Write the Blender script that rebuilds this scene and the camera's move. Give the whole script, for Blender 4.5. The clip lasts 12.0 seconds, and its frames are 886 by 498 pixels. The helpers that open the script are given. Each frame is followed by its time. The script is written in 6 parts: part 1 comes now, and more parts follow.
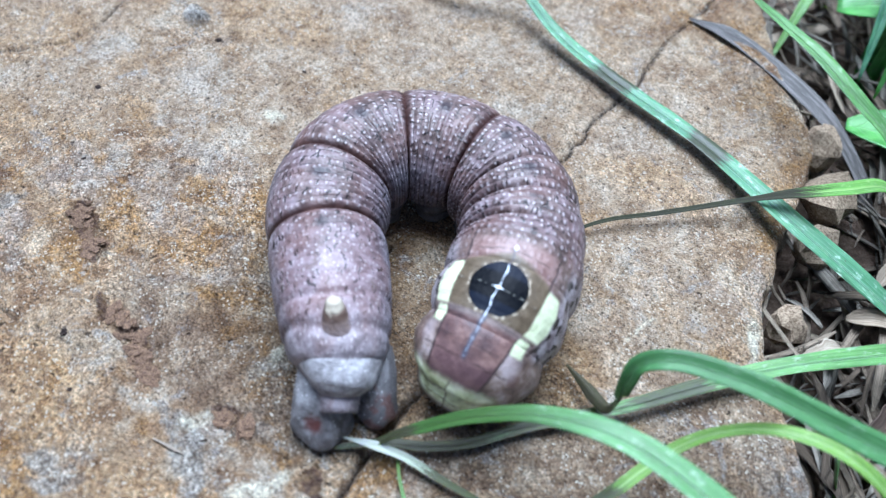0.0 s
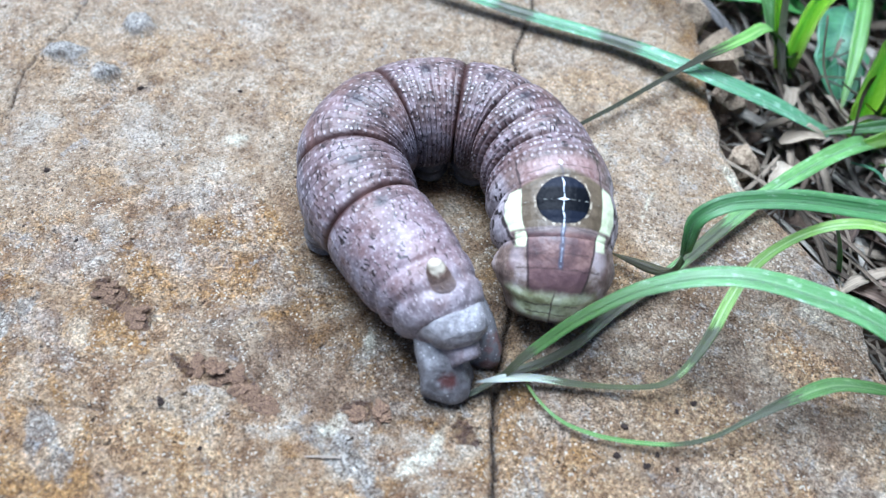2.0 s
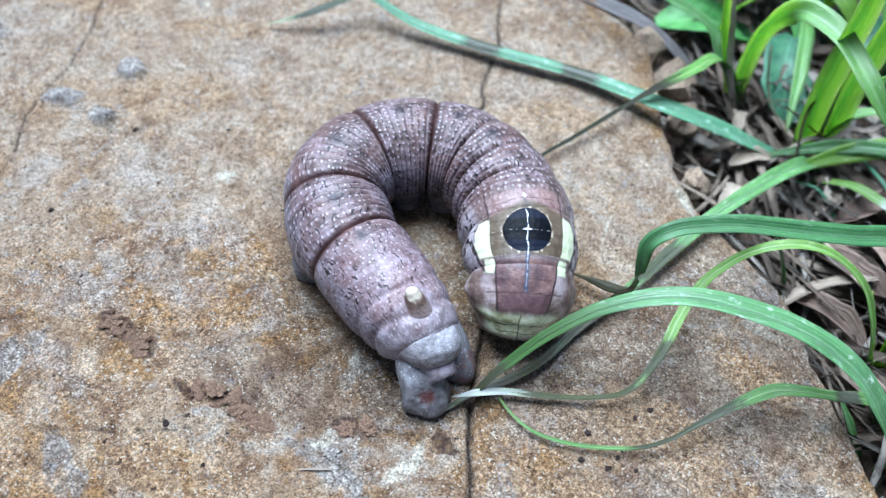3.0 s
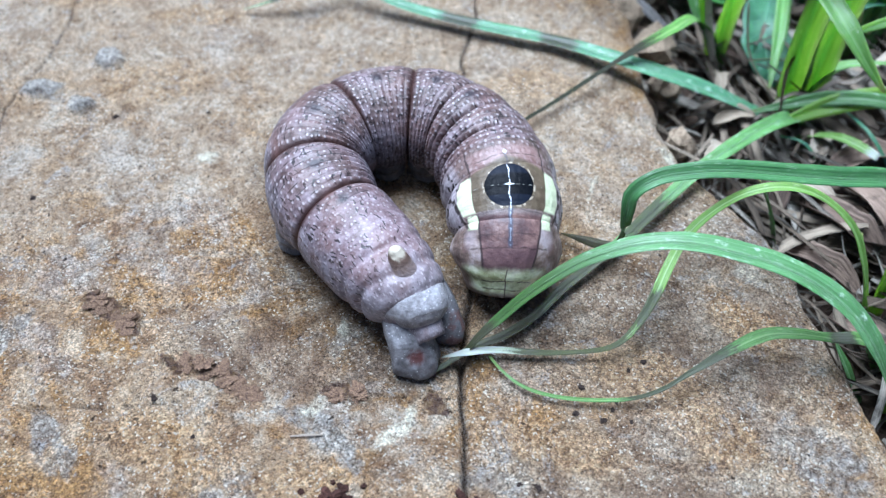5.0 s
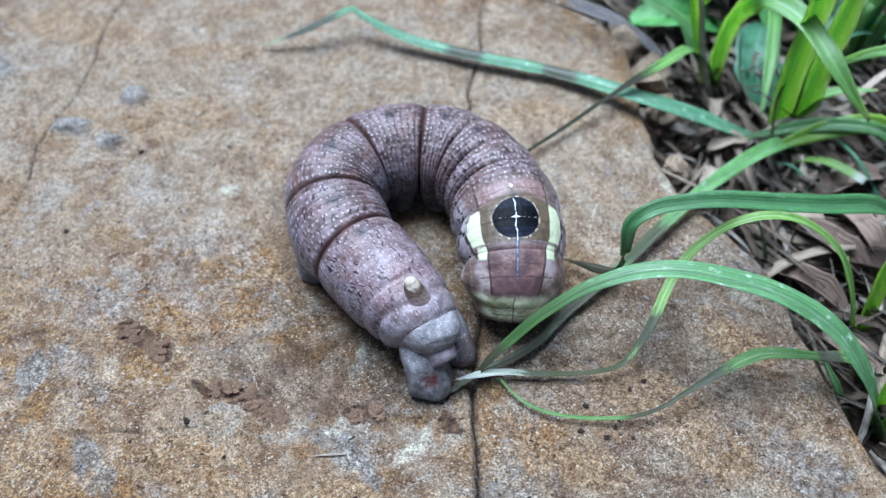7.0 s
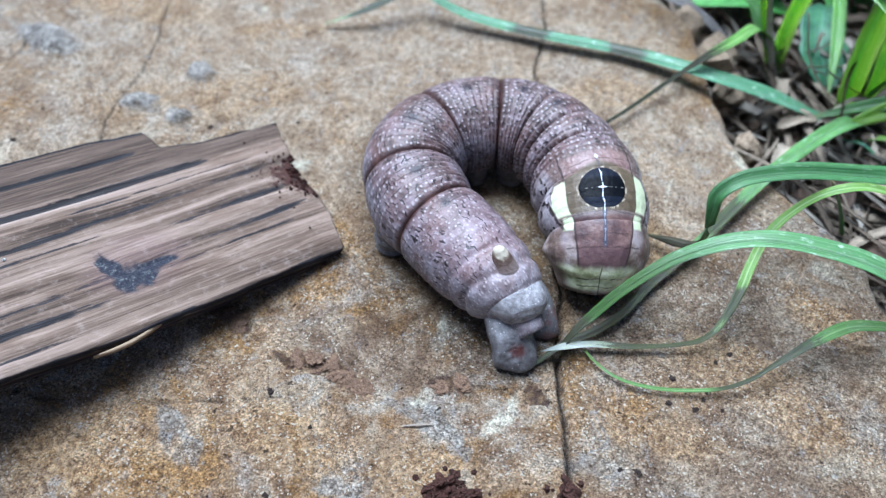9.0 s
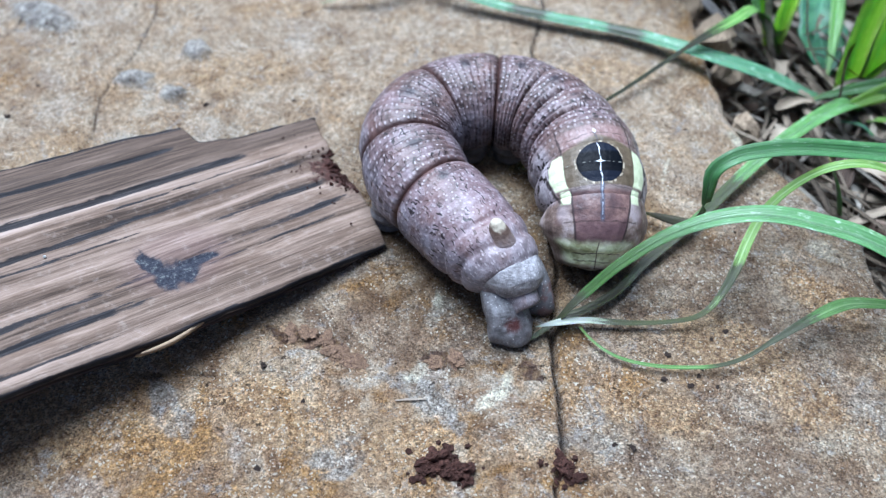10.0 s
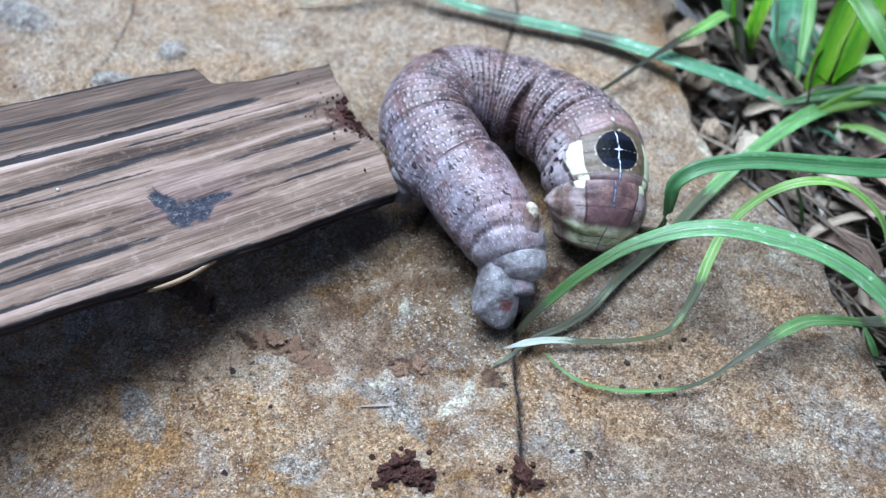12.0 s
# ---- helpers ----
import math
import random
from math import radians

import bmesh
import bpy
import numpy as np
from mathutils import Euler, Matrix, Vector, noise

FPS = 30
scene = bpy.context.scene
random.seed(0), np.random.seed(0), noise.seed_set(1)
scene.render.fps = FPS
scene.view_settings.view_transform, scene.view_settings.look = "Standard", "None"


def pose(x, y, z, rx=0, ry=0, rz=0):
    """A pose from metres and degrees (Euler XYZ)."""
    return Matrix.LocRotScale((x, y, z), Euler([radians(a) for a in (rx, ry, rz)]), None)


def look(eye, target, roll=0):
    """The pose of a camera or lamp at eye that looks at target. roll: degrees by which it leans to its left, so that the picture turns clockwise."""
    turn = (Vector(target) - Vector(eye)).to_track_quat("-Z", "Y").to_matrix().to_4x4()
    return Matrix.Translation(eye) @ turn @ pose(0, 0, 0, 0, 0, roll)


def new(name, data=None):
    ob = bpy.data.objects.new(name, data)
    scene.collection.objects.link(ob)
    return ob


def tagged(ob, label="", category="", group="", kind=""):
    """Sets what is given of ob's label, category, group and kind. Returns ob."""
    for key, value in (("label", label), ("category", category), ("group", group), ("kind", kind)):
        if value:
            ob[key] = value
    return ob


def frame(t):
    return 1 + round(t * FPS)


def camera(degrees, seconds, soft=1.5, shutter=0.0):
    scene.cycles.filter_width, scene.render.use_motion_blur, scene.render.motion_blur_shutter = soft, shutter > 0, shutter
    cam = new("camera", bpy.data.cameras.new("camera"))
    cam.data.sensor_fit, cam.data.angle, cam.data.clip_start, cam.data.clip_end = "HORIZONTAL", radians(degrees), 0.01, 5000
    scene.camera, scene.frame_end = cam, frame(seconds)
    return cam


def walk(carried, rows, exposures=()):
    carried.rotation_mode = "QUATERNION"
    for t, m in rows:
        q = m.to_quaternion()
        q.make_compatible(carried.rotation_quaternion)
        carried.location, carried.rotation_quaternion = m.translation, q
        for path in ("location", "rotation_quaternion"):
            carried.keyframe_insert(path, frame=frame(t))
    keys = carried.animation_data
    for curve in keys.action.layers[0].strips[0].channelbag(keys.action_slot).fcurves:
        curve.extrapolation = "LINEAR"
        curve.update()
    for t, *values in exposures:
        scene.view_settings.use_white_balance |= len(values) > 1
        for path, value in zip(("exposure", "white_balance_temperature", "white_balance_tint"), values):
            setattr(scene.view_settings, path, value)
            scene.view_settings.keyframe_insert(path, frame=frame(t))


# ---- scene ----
MM = 0.001
cam = camera(51.59, 12.0, soft=1.2, shutter=0.15)
# seconds, eye in millimetres, turn in degrees
PATH = [
    (0, 34.41, -33.38, 80.64, 35.64, -3.21, 32.48),
    (0.5, 28.02, -35.14, 83.99, 35.10, -3.73, 23.94),
    (1, 29.89, -35.70, 85.84, 35.02, -4.03, 17.01),
    (1.5, 16.70, -43.86, 82.46, 35.43, -3.35, 11.37),
    (2, 10.01, -49.79, 81.84, 36.41, -2.93, 7.24),
    (2.5, 9.32, -54.20, 85.92, 36.34, -3.17, 5.92),
    (3, 10.74, -52.87, 90.95, 36.57, -2.88, 5.40),
    (5, 13.35, -57.32, 86.51, 37.84, -0.94, 3.16),
    (5.5, 12.15, -57.22, 86.66, 37.81, -0.83, 2.99),
    (6, 14.20, -58.01, 85.26, 37.84, -0.59, 2.57),
    (6.5, 12.19, -56.70, 90.87, 37.68, -0.77, 2.49),
    (7, 12.38, -59.15, 93.69, 38.03, -0.35, 2.70),
    (7.5, 6.79, -61.32, 89.78, 38.36, -0.19, 2.83),
    (9.5, 3.31, -62.84, 90.58, 38.35, -0.33, 3.19),
    (10, 4.12, -63.89, 88.34, 38.26, -0.42, 3.30),
    (10.5, 4.72, -63.64, 88.04, 38.18, -0.56, 3.37),
    (11, 5.54, -63.77, 89.51, 38.12, -0.67, 3.48),
    (11.5, 6.37, -63.28, 90.72, 37.65, -0.60, 3.54),
    (12, 7.26, -61.86, 92.77, 36.59, -0.95, 3.42),
]
# brightness drifts as the clip's camera meters the scene: seconds, stops, kelvin, tint
EXPOSURES = [(0.0, 1.05, 5060, 8), (1.0, 1.21, 5060, 8), (1.5, 1.22, 5070, 8), (3.0, 1.06, 5080, 8), (5.5, 1.0, 5060, 8), (7.5, 0.73, 5080, 8), (9.5, 0.95, 5140, 8), (12.0, 0.96, 5060, 8)]
cam.data.dof.use_dof, cam.data.dof.focus_distance, cam.data.dof.aperture_fstop = True, 0.100, 26.0
walk(cam, [(t, pose(x * MM, y * MM, z * MM, rx, ry, rz)) for t, x, y, z, rx, ry, rz in PATH], EXPOSURES)

# ---- light ----
world = bpy.data.worlds.new("overcast_sky")
scene.world = world
world.use_nodes = True
wn = world.node_tree.nodes
sky = wn.new("ShaderNodeTexSky")
sky.sky_type, sky.sun_disc = "NISHITA", False
sky.sun_elevation, sky.sun_rotation = radians(70), radians(-33)
sky.air_density, sky.dust_density = 0.6, 6.0
world.node_tree.links.new(sky.outputs[0], wn["Background"].inputs[0])
wn["Background"].inputs[1].default_value = 0.045
sun = new("sun", bpy.data.lights.new("sun", "SUN"))
sun.data.energy, sun.data.angle, sun.data.color = 4.3, radians(44), (1.0, 1.0, 0.99)
sun.matrix_world = look((-0.18, 0.28, 0.943), (0, 0, 0))


# ---- materials ----
class Nodes:
    """A node material, with short calls for its nodes."""

    def __init__(self, name, rough=0.7, spec=0.4):
        self.m = bpy.data.materials.new(name)
        self.m.use_nodes = True
        self.t = self.m.node_tree
        self.b = self.t.nodes["Principled BSDF"]
        self.b.inputs["Roughness"].default_value = rough
        self.b.inputs["Specular IOR Level"].default_value = spec

    def put(self, socket, value):
        if isinstance(value, bpy.types.NodeSocket):
            self.t.links.new(value, socket)
        elif isinstance(value, (tuple, list)) and len(value) == 3 and socket.type == "RGBA":
            socket.default_value = (*value, 1)
        else:
            socket.default_value = value

    def mm(self, kind="Object", scale=(1, 1, 1)):
        """Coordinates in millimetres."""
        c = self.t.nodes.new("ShaderNodeTexCoord")
        p = self.t.nodes.new("ShaderNodeMapping")
        p.inputs["Scale"].default_value = [1000 * s for s in scale]
        self.t.links.new(c.outputs[kind], p.inputs[0])
        return p.outputs[0]

    def attr(self, name, out="Fac"):
        a = self.t.nodes.new("ShaderNodeAttribute")
        a.attribute_name = name
        return a.outputs[out]

    def noise(self, vec, scale, detail=4, rough=0.55, out="Fac", distort=0.0):
        n = self.t.nodes.new("ShaderNodeTexNoise")
        self.put(n.inputs["Vector"], vec)
        n.inputs["Scale"].default_value, n.inputs["Detail"].default_value = scale, detail
        n.inputs["Roughness"].default_value, n.inputs["Distortion"].default_value = rough, distort
        return n.outputs[out]

    def voronoi(self, vec, scale, feature="F1", out="Distance", random=1.0, flat=False):
        n = self.t.nodes.new("ShaderNodeTexVoronoi")
        n.voronoi_dimensions = "2D" if flat else "3D"
        n.feature = feature
        self.put(n.inputs["Vector"], vec)
        n.inputs["Scale"].default_value = scale
        n.inputs["Randomness"].default_value = random
        return n.outputs[out]

    def math(self, op, a, b=0.0, c=0.0, clamp=False):
        n = self.t.nodes.new("ShaderNodeMath")
        n.operation, n.use_clamp = op, clamp
        for s, v in zip(n.inputs, (a, b, c)):
            self.put(s, v)
        return n.outputs[0]

    def vec(self, x, y, z=0.0):
        n = self.t.nodes.new("ShaderNodeCombineXYZ")
        for s, v in zip(n.inputs, (x, y, z)):
            self.put(s, v)
        return n.outputs[0]

    def step(self, v, lo, hi):
        """0 under lo, 1 over hi (or the other way round when lo > hi)."""
        n = self.t.nodes.new("ShaderNodeMapRange")
        n.interpolation_type = "SMOOTHSTEP"
        flip = lo > hi
        self.put(n.inputs[0], v)
        n.inputs[1].default_value, n.inputs[2].default_value = (hi, lo) if flip else (lo, hi)
        n.inputs[3].default_value, n.inputs[4].default_value = (1, 0) if flip else (0, 1)
        return n.outputs[0]

    def ramp(self, v, stops):
        n = self.t.nodes.new("ShaderNodeValToRGB")
        e = n.color_ramp.elements
        while len(e) < len(stops):
            e.new(0.5)
        for el, (p, c) in zip(e, stops):
            el.position, el.color = p, (*c, 1)
        self.put(n.inputs[0], v)
        return n.outputs[0]

    def mix(self, f, a, b, mode="MIX"):
        n = self.t.nodes.new("ShaderNodeMix")
        n.data_type, n.blend_type, n.clamp_factor = "RGBA", mode, True
        self.put(n.inputs[0], f), self.put(n.inputs[6], a), self.put(n.inputs[7], b)
        return n.outputs[2]

    def bump(self, height, distance, strength=1.0, below=None):
        n = self.t.nodes.new("ShaderNodeBump")
        n.inputs["Distance"].default_value, n.inputs["Strength"].default_value = distance, strength
        self.put(n.inputs["Height"], height)
        if below is not None:
            self.put(n.inputs["Normal"], below)
        return n.outputs[0]

    def done(self, color, rough=None, normal=None, sss=0.0, radius=(1, 0.5, 0.4), sss_scale=0.001):
        self.put(self.b.inputs["Base Color"], color)
        if rough is not None:
            self.put(self.b.inputs["Roughness"], rough)
        if normal is not None:
            self.put(self.b.inputs["Normal"], normal)
        if sss:
            self.b.inputs["Subsurface Weight"].default_value = sss
            self.b.inputs["Subsurface Radius"].default_value = radius
            self.b.inputs["Subsurface Scale"].default_value = sss_scale
        return self.m


def stone_material():
    n = Nodes("weathered_sandstone", 0.75, 0.35)
    p = n.mm()
    broad = n.noise(p, 0.035, 5, 0.6)
    mid = n.noise(p, 0.20, 8, 0.72, distort=0.5)
    fine = n.noise(p, 1.3, 6, 0.75)
    grain = n.noise(p, 4.6, 4, 0.72)
    c = n.ramp(mid, [(0.34, (0.15, 0.088, 0.052)), (0.43, (0.29, 0.19, 0.115)), (0.52, (0.41, 0.295, 0.19)), (0.64, (0.58, 0.475, 0.35))])
    grey = n.ramp(fine, [(0.36, (0.13, 0.13, 0.125)), (0.5, (0.31, 0.31, 0.305)), (0.64, (0.60, 0.60, 0.585))])
    c = n.mix(n.math("MULTIPLY", n.step(n.math("ADD", broad, n.math("MULTIPLY", n.math("SUBTRACT", mid, 0.5), 0.6)), 0.545, 0.64), 0.38), c, grey)
    c = n.mix(n.math("MULTIPLY", n.step(n.noise(p, 0.10, 7, 0.75, distort=0.8), 0.49, 0.59), 0.8), c, n.ramp(fine, [(0.36, (0.20, 0.10, 0.035)), (0.64, (0.46, 0.28, 0.11))]))
    c = n.mix(n.math("MULTIPLY", n.step(n.noise(p, 0.075, 6, 0.7, distort=0.6), 0.54, 0.62), 0.45), c, n.ramp(fine, [(0.36, (0.26, 0.22, 0.20)), (0.5, (0.44, 0.39, 0.36)), (0.64, (0.64, 0.60, 0.56))]))
    # stains and mineral patches of the slab
    c = n.mix(n.math("MULTIPLY", n.attr("tan"), 0.45, clamp=True), c, n.ramp(n.math("ADD", n.math("MULTIPLY", fine, 0.5), n.math("MULTIPLY", mid, 0.5)), [(0.36, (0.36, 0.26, 0.18)), (0.46, (0.52, 0.42, 0.31)), (0.54, (0.62, 0.54, 0.44)), (0.64, (0.78, 0.73, 0.66))]))
    ragged = n.math("MULTIPLY_ADD", fine, 4.0, -1.2)
    bits = n.step(n.math("ADD", n.attr("slate"), n.math("MULTIPLY", n.math("SUBTRACT", n.noise(p, 0.26, 6, 0.7, distort=0.6), 0.5), 4.0)), 0.45, 1.1)
    c = n.mix(n.math("MULTIPLY", n.math("MULTIPLY", bits, n.step(n.attr("slate"), 0.0, 0.6)), 0.68), c, n.ramp(fine, [(0.38, (0.17, 0.165, 0.16)), (0.5, (0.30, 0.295, 0.285)), (0.62, (0.54, 0.54, 0.53))]))
    c = n.mix(n.math("MULTIPLY", n.attr("pale"), ragged, clamp=True), c, (0.74, 0.71, 0.58))
    # brown stain, with the shade in and round the caterpillar's curl painted in
    c = n.mix(n.math("MULTIPLY", n.attr("stain_shade"), 0.72, clamp=True), c, n.mix(1.0, c, (0.44, 0.44, 0.44), "MULTIPLY"))
    c = n.mix(n.math("MULTIPLY", n.attr("umber"), 0.85), c, n.ramp(n.math("ADD", n.math("MULTIPLY", fine, 0.4), n.math("MULTIPLY", mid, 0.6)), [(0.38, (0.15, 0.10, 0.07)), (0.48, (0.26, 0.19, 0.135)), (0.56, (0.36, 0.285, 0.21)), (0.64, (0.52, 0.45, 0.36))]))
    c = n.mix(n.math("MULTIPLY", n.step(n.math("ADD", n.attr("knob"), n.math("MULTIPLY", n.math("SUBTRACT", n.noise(p, 0.5, 4, 0.65), 0.5), 1.6)), 0.25, 0.7), 0.65), c, n.ramp(n.noise(p, 0.4, 5, 0.7), [(0.38, (0.19, 0.18, 0.175)), (0.5, (0.40, 0.385, 0.37)), (0.62, (0.68, 0.66, 0.63))]))
    # sand grains of many shades, dark pores, white crystals
    c = n.mix(n.math("MULTIPLY", n.math("MULTIPLY", n.attr("ochre"), ragged, clamp=True), 0.75), c, n.ramp(fine, [(0.38, (0.22, 0.11, 0.05)), (0.5, (0.42, 0.27, 0.14)), (0.62, (0.60, 0.46, 0.29))]))
    c = n.mix(n.math("MULTIPLY", n.step(fine, 0.47, 0.36), 0.5), c, (0.10, 0.07, 0.045))
    warp = n.t.nodes.new("ShaderNodeVectorMath")
    warp.operation = "ADD"
    n.put(warp.inputs[0], p)
    n.put(warp.inputs[1], n.vec(n.math("MULTIPLY", fine, 0.9), n.math("MULTIPLY", grain, 0.5)))
    sand = n.voronoi(warp.outputs[0], 6.0, out="Color", flat=True)
    rgb = n.t.nodes.new("ShaderNodeSeparateColor")
    n.put(rgb.inputs[0], sand)
    g1 = rgb.outputs[0]
    chips = n.t.nodes.new("ShaderNodeSeparateColor")
    n.put(chips.inputs[0], n.voronoi(warp.outputs[0], 5.6, out="Color", flat=True))
    shade = n.ramp(n.math("ADD", n.math("MULTIPLY", g1, 0.6), n.math("MULTIPLY", grain, 0.4)), [(0.12, (0.40, 0.38, 0.36)), (0.42, (0.88, 0.88, 0.88)), (0.55, (1.18, 1.18, 1.16)), (0.80, (2.0, 2.0, 1.95))])
    rough_spots = n.step(n.noise(p, 0.12, 5, 0.65, distort=0.5), 0.40, 0.62)
    c = n.mix(n.math("MULTIPLY", n.math("MULTIPLY_ADD", rough_spots, 0.42, 0.50), n.math("MULTIPLY_ADD", n.attr("tan"), -0.4, 1.0)), c, shade, "MULTIPLY")
    # mottling of a few millimetres: damp brown, ash grey, sandy
    mottle = n.noise(p, 0.42, 6, 0.68, distort=0.9)
    c = n.mix(n.math("MULTIPLY", n.step(mottle, 0.47, 0.36), 0.55), c, n.mix(1.0, c, (0.50, 0.44, 0.38), "MULTIPLY"))
    c = n.mix(n.math("MULTIPLY", n.step(mottle, 0.54, 0.64), 0.40), c, n.mix(1.0, c, (1.50, 1.50, 1.48), "MULTIPLY"))
    ash = n.math("MULTIPLY", n.step(n.noise(p, 0.23, 7, 0.74, distort=1.2), 0.555, 0.63), n.step(fine, 0.40, 0.56))
    c = n.mix(n.math("MULTIPLY", ash, 0.60), c, n.ramp(grain, [(0.34, (0.17, 0.17, 0.18)), (0.5, (0.36, 0.36, 0.37)), (0.66, (0.66, 0.66, 0.66))]))
    cluster = n.step(n.noise(p, 0.16, 4, 0.6), 0.38, 0.56)
    c = n.mix(n.math("MULTIPLY", n.math("MULTIPLY", n.step(n.math("MULTIPLY_ADD", n.math("SUBTRACT", n.noise(p, 0.9, 3), 0.5), 0.25, chips.outputs[0]), 0.89, 0.97), cluster), 0.8), c, (0.82, 0.78, 0.68))
    c = n.mix(n.math("MULTIPLY", n.step(chips.outputs[1], 0.87, 0.93), 0.6), c, (0.055, 0.038, 0.028))
    pores = n.step(n.noise(p, 0.9, 3, 0.6), 0.335, 0.285)
    c = n.mix(n.math("MULTIPLY", pores, 0.85), c, (0.035, 0.022, 0.016))
    flake = n.noise(p, 0.55, 4, 0.6, distort=0.8)
    rust = n.step(n.math("ADD", n.attr("rust"), n.math("MULTIPLY", n.math("SUBTRACT", flake, 0.5), 3.2)), 0.42, 0.62)
    c = n.mix(n.math("MULTIPLY", n.math("MULTIPLY", rust, n.step(n.attr("rust"), 0.02, 0.25)), 0.85), c, n.ramp(n.noise(p, 0.9, 5, 0.7), [(0.36, (0.075, 0.042, 0.036)), (0.48, (0.165, 0.10, 0.078)), (0.56, (0.27, 0.17, 0.095)), (0.66, (0.42, 0.30, 0.18))]))
    c = n.mix(1.0, c, (0.99, 0.985, 0.945), "MULTIPLY")
    c = n.mix(n.attr("crack"), c, (0.03, 0.021, 0.016))
    h = n.math("ADD", n.math("MULTIPLY", fine, 1.3), n.math("ADD", n.math("MULTIPLY", grain, 0.5), n.math("MULTIPLY", g1, 0.22)))
    ridge = n.math("ABSOLUTE", n.math("SUBTRACT", n.noise(p, 0.75, 5, 0.65, distort=1.2), 0.5))
    h = n.math("ADD", h, n.math("MULTIPLY", n.math("MULTIPLY", n.attr("rust"), ridge), 7.0))
    h = n.math("SUBTRACT", h, n.math("MULTIPLY", pores, 0.6))
    return n.done(c, n.step(grain, 0.1, 1.2), n.bump(h, 0.0008, 1.0))


def soil_material():
    n = Nodes("leaf_mould_soil", 0.95, 0.2)
    p = n.mm()
    c = n.ramp(n.noise(p, 0.5, 6, 0.7), [(0.3, (0.03, 0.02, 0.014)), (0.5, (0.09, 0.063, 0.045)), (0.7, (0.19, 0.14, 0.10))])
    return n.done(c, None, n.bump(n.noise(p, 1.5, 5, 0.7), 0.001))


def crumb_material(name, a, b):
    n = Nodes(name, 0.9, 0.25)
    p = n.mm()
    return n.done(n.ramp(n.noise(p, 3.0, 4, 0.7), [(0.35, a), (0.68, b)]), None, n.bump(n.noise(p, 6, 4, 0.7), 0.0003))


def grass_material(name, green, vein, pale, tip, tip_from, spots=0.35, waxy=0.45, tip_to=None, thin=0.15):
    """Blades: UV x runs across (0 to 1), UV y along in millimetres; the attribute along runs from 0 at the tip to 1 at the root."""
    n = Nodes(name, waxy, 0.45)
    uv = n.t.nodes.new("ShaderNodeUVMap").outputs[0]
    s = n.t.nodes.new("ShaderNodeSeparateXYZ")
    n.t.links.new(uv, s.inputs[0])
    u, v = s.outputs[0], s.outputs[1]
    along = n.attr("along")
    ribs = n.math("SINE", n.math("MULTIPLY", n.math("ADD", u, n.math("MULTIPLY", n.noise(n.vec(u, v), 0.3, 2), 0.05)), 6.283 * 7))
    streak = n.noise(n.vec(n.math("MULTIPLY", u, 22), n.math("MULTIPLY", v, 0.12)), 1.0, 4, 0.6)
    blot = n.noise(n.vec(n.math("MULTIPLY", u, 2.5), n.math("MULTIPLY", v, 0.45)), 1.0, 5, 0.65)
    c = n.mix(n.math("MULTIPLY_ADD", n.step(streak, 0.35, 0.7), 0.6, 0.2), green, vein)
    slow = n.noise(n.vec(n.math("MULTIPLY", u, 1.2), n.math("MULTIPLY", v, 0.09)), 1.0, 4, 0.6)
    c = n.mix(n.math("MULTIPLY", n.step(slow, 0.54, 0.36), min(0.6, 0.15 + spots)), c, n.mix(1.0, c, (0.42, 0.45, 0.40), "MULTIPLY"))
    scuff = n.noise(n.vec(n.math("MULTIPLY", u, 7), n.math("MULTIPLY", v, 0.55)), 1.0, 5, 0.7)
    c = n.mix(n.math("MULTIPLY", n.step(scuff, 0.57, 0.68), n.math("MULTIPLY_ADD", n.step(slow, 0.45, 0.6), 0.35, 0.2)), c, n.mix(0.5, pale, (0.62, 0.68, 0.58)))
    rib = n.step(n.math("ABSOLUTE", n.math("SUBTRACT", u, 0.5)), 0.10, 0.03)
    c = n.mix(n.math("MULTIPLY", rib, 0.32), c, pale)
    c = n.mix(n.math("MULTIPLY", n.step(ribs, 0.2, 1.0), 0.05), c, pale)
    c = n.mix(n.math("MULTIPLY", n.step(blot, 0.56, 0.70), spots), c, pale)
    c = n.mix(n.math("MULTIPLY", n.step(n.noise(n.vec(n.math("MULTIPLY", u, 6), n.math("MULTIPLY", v, 1.3)), 1.0, 3), 0.66, 0.74), min(0.7, 1.4 * spots)), c, (0.05, 0.04, 0.02))
    dry = n.step(n.math("ADD", along, n.math("MULTIPLY", n.math("SUBTRACT", streak, 0.5), 0.25)), tip_from, tip_from * 0.45 if tip_to is None else tip_to)
    c = n.mix(dry, c, n.mix(streak, tip, n.mix(0.5, tip, (0.04, 0.05, 0.02))))
    stain = n.step(n.math("ADD", n.attr("stain"), n.math("MULTIPLY", n.math("SUBTRACT", n.math("ADD", streak, blot), 1.0), 1.3)), 0.16, 0.46)
    stain = n.math("MULTIPLY", stain, n.step(n.attr("stain"), 0.03, 0.25))
    c = n.mix(n.math("MULTIPLY", stain, 0.92), c, n.mix(streak, (0.012, 0.012, 0.006), (0.055, 0.052, 0.028)))
    return n.done(c, None, n.bump(n.math("ADD", n.math("MULTIPLY", ribs, 0.12), streak), 0.00007, 0.9), thin, (0.5, 0.8, 0.2), 0.0006 if thin < 0.3 else 0.002)


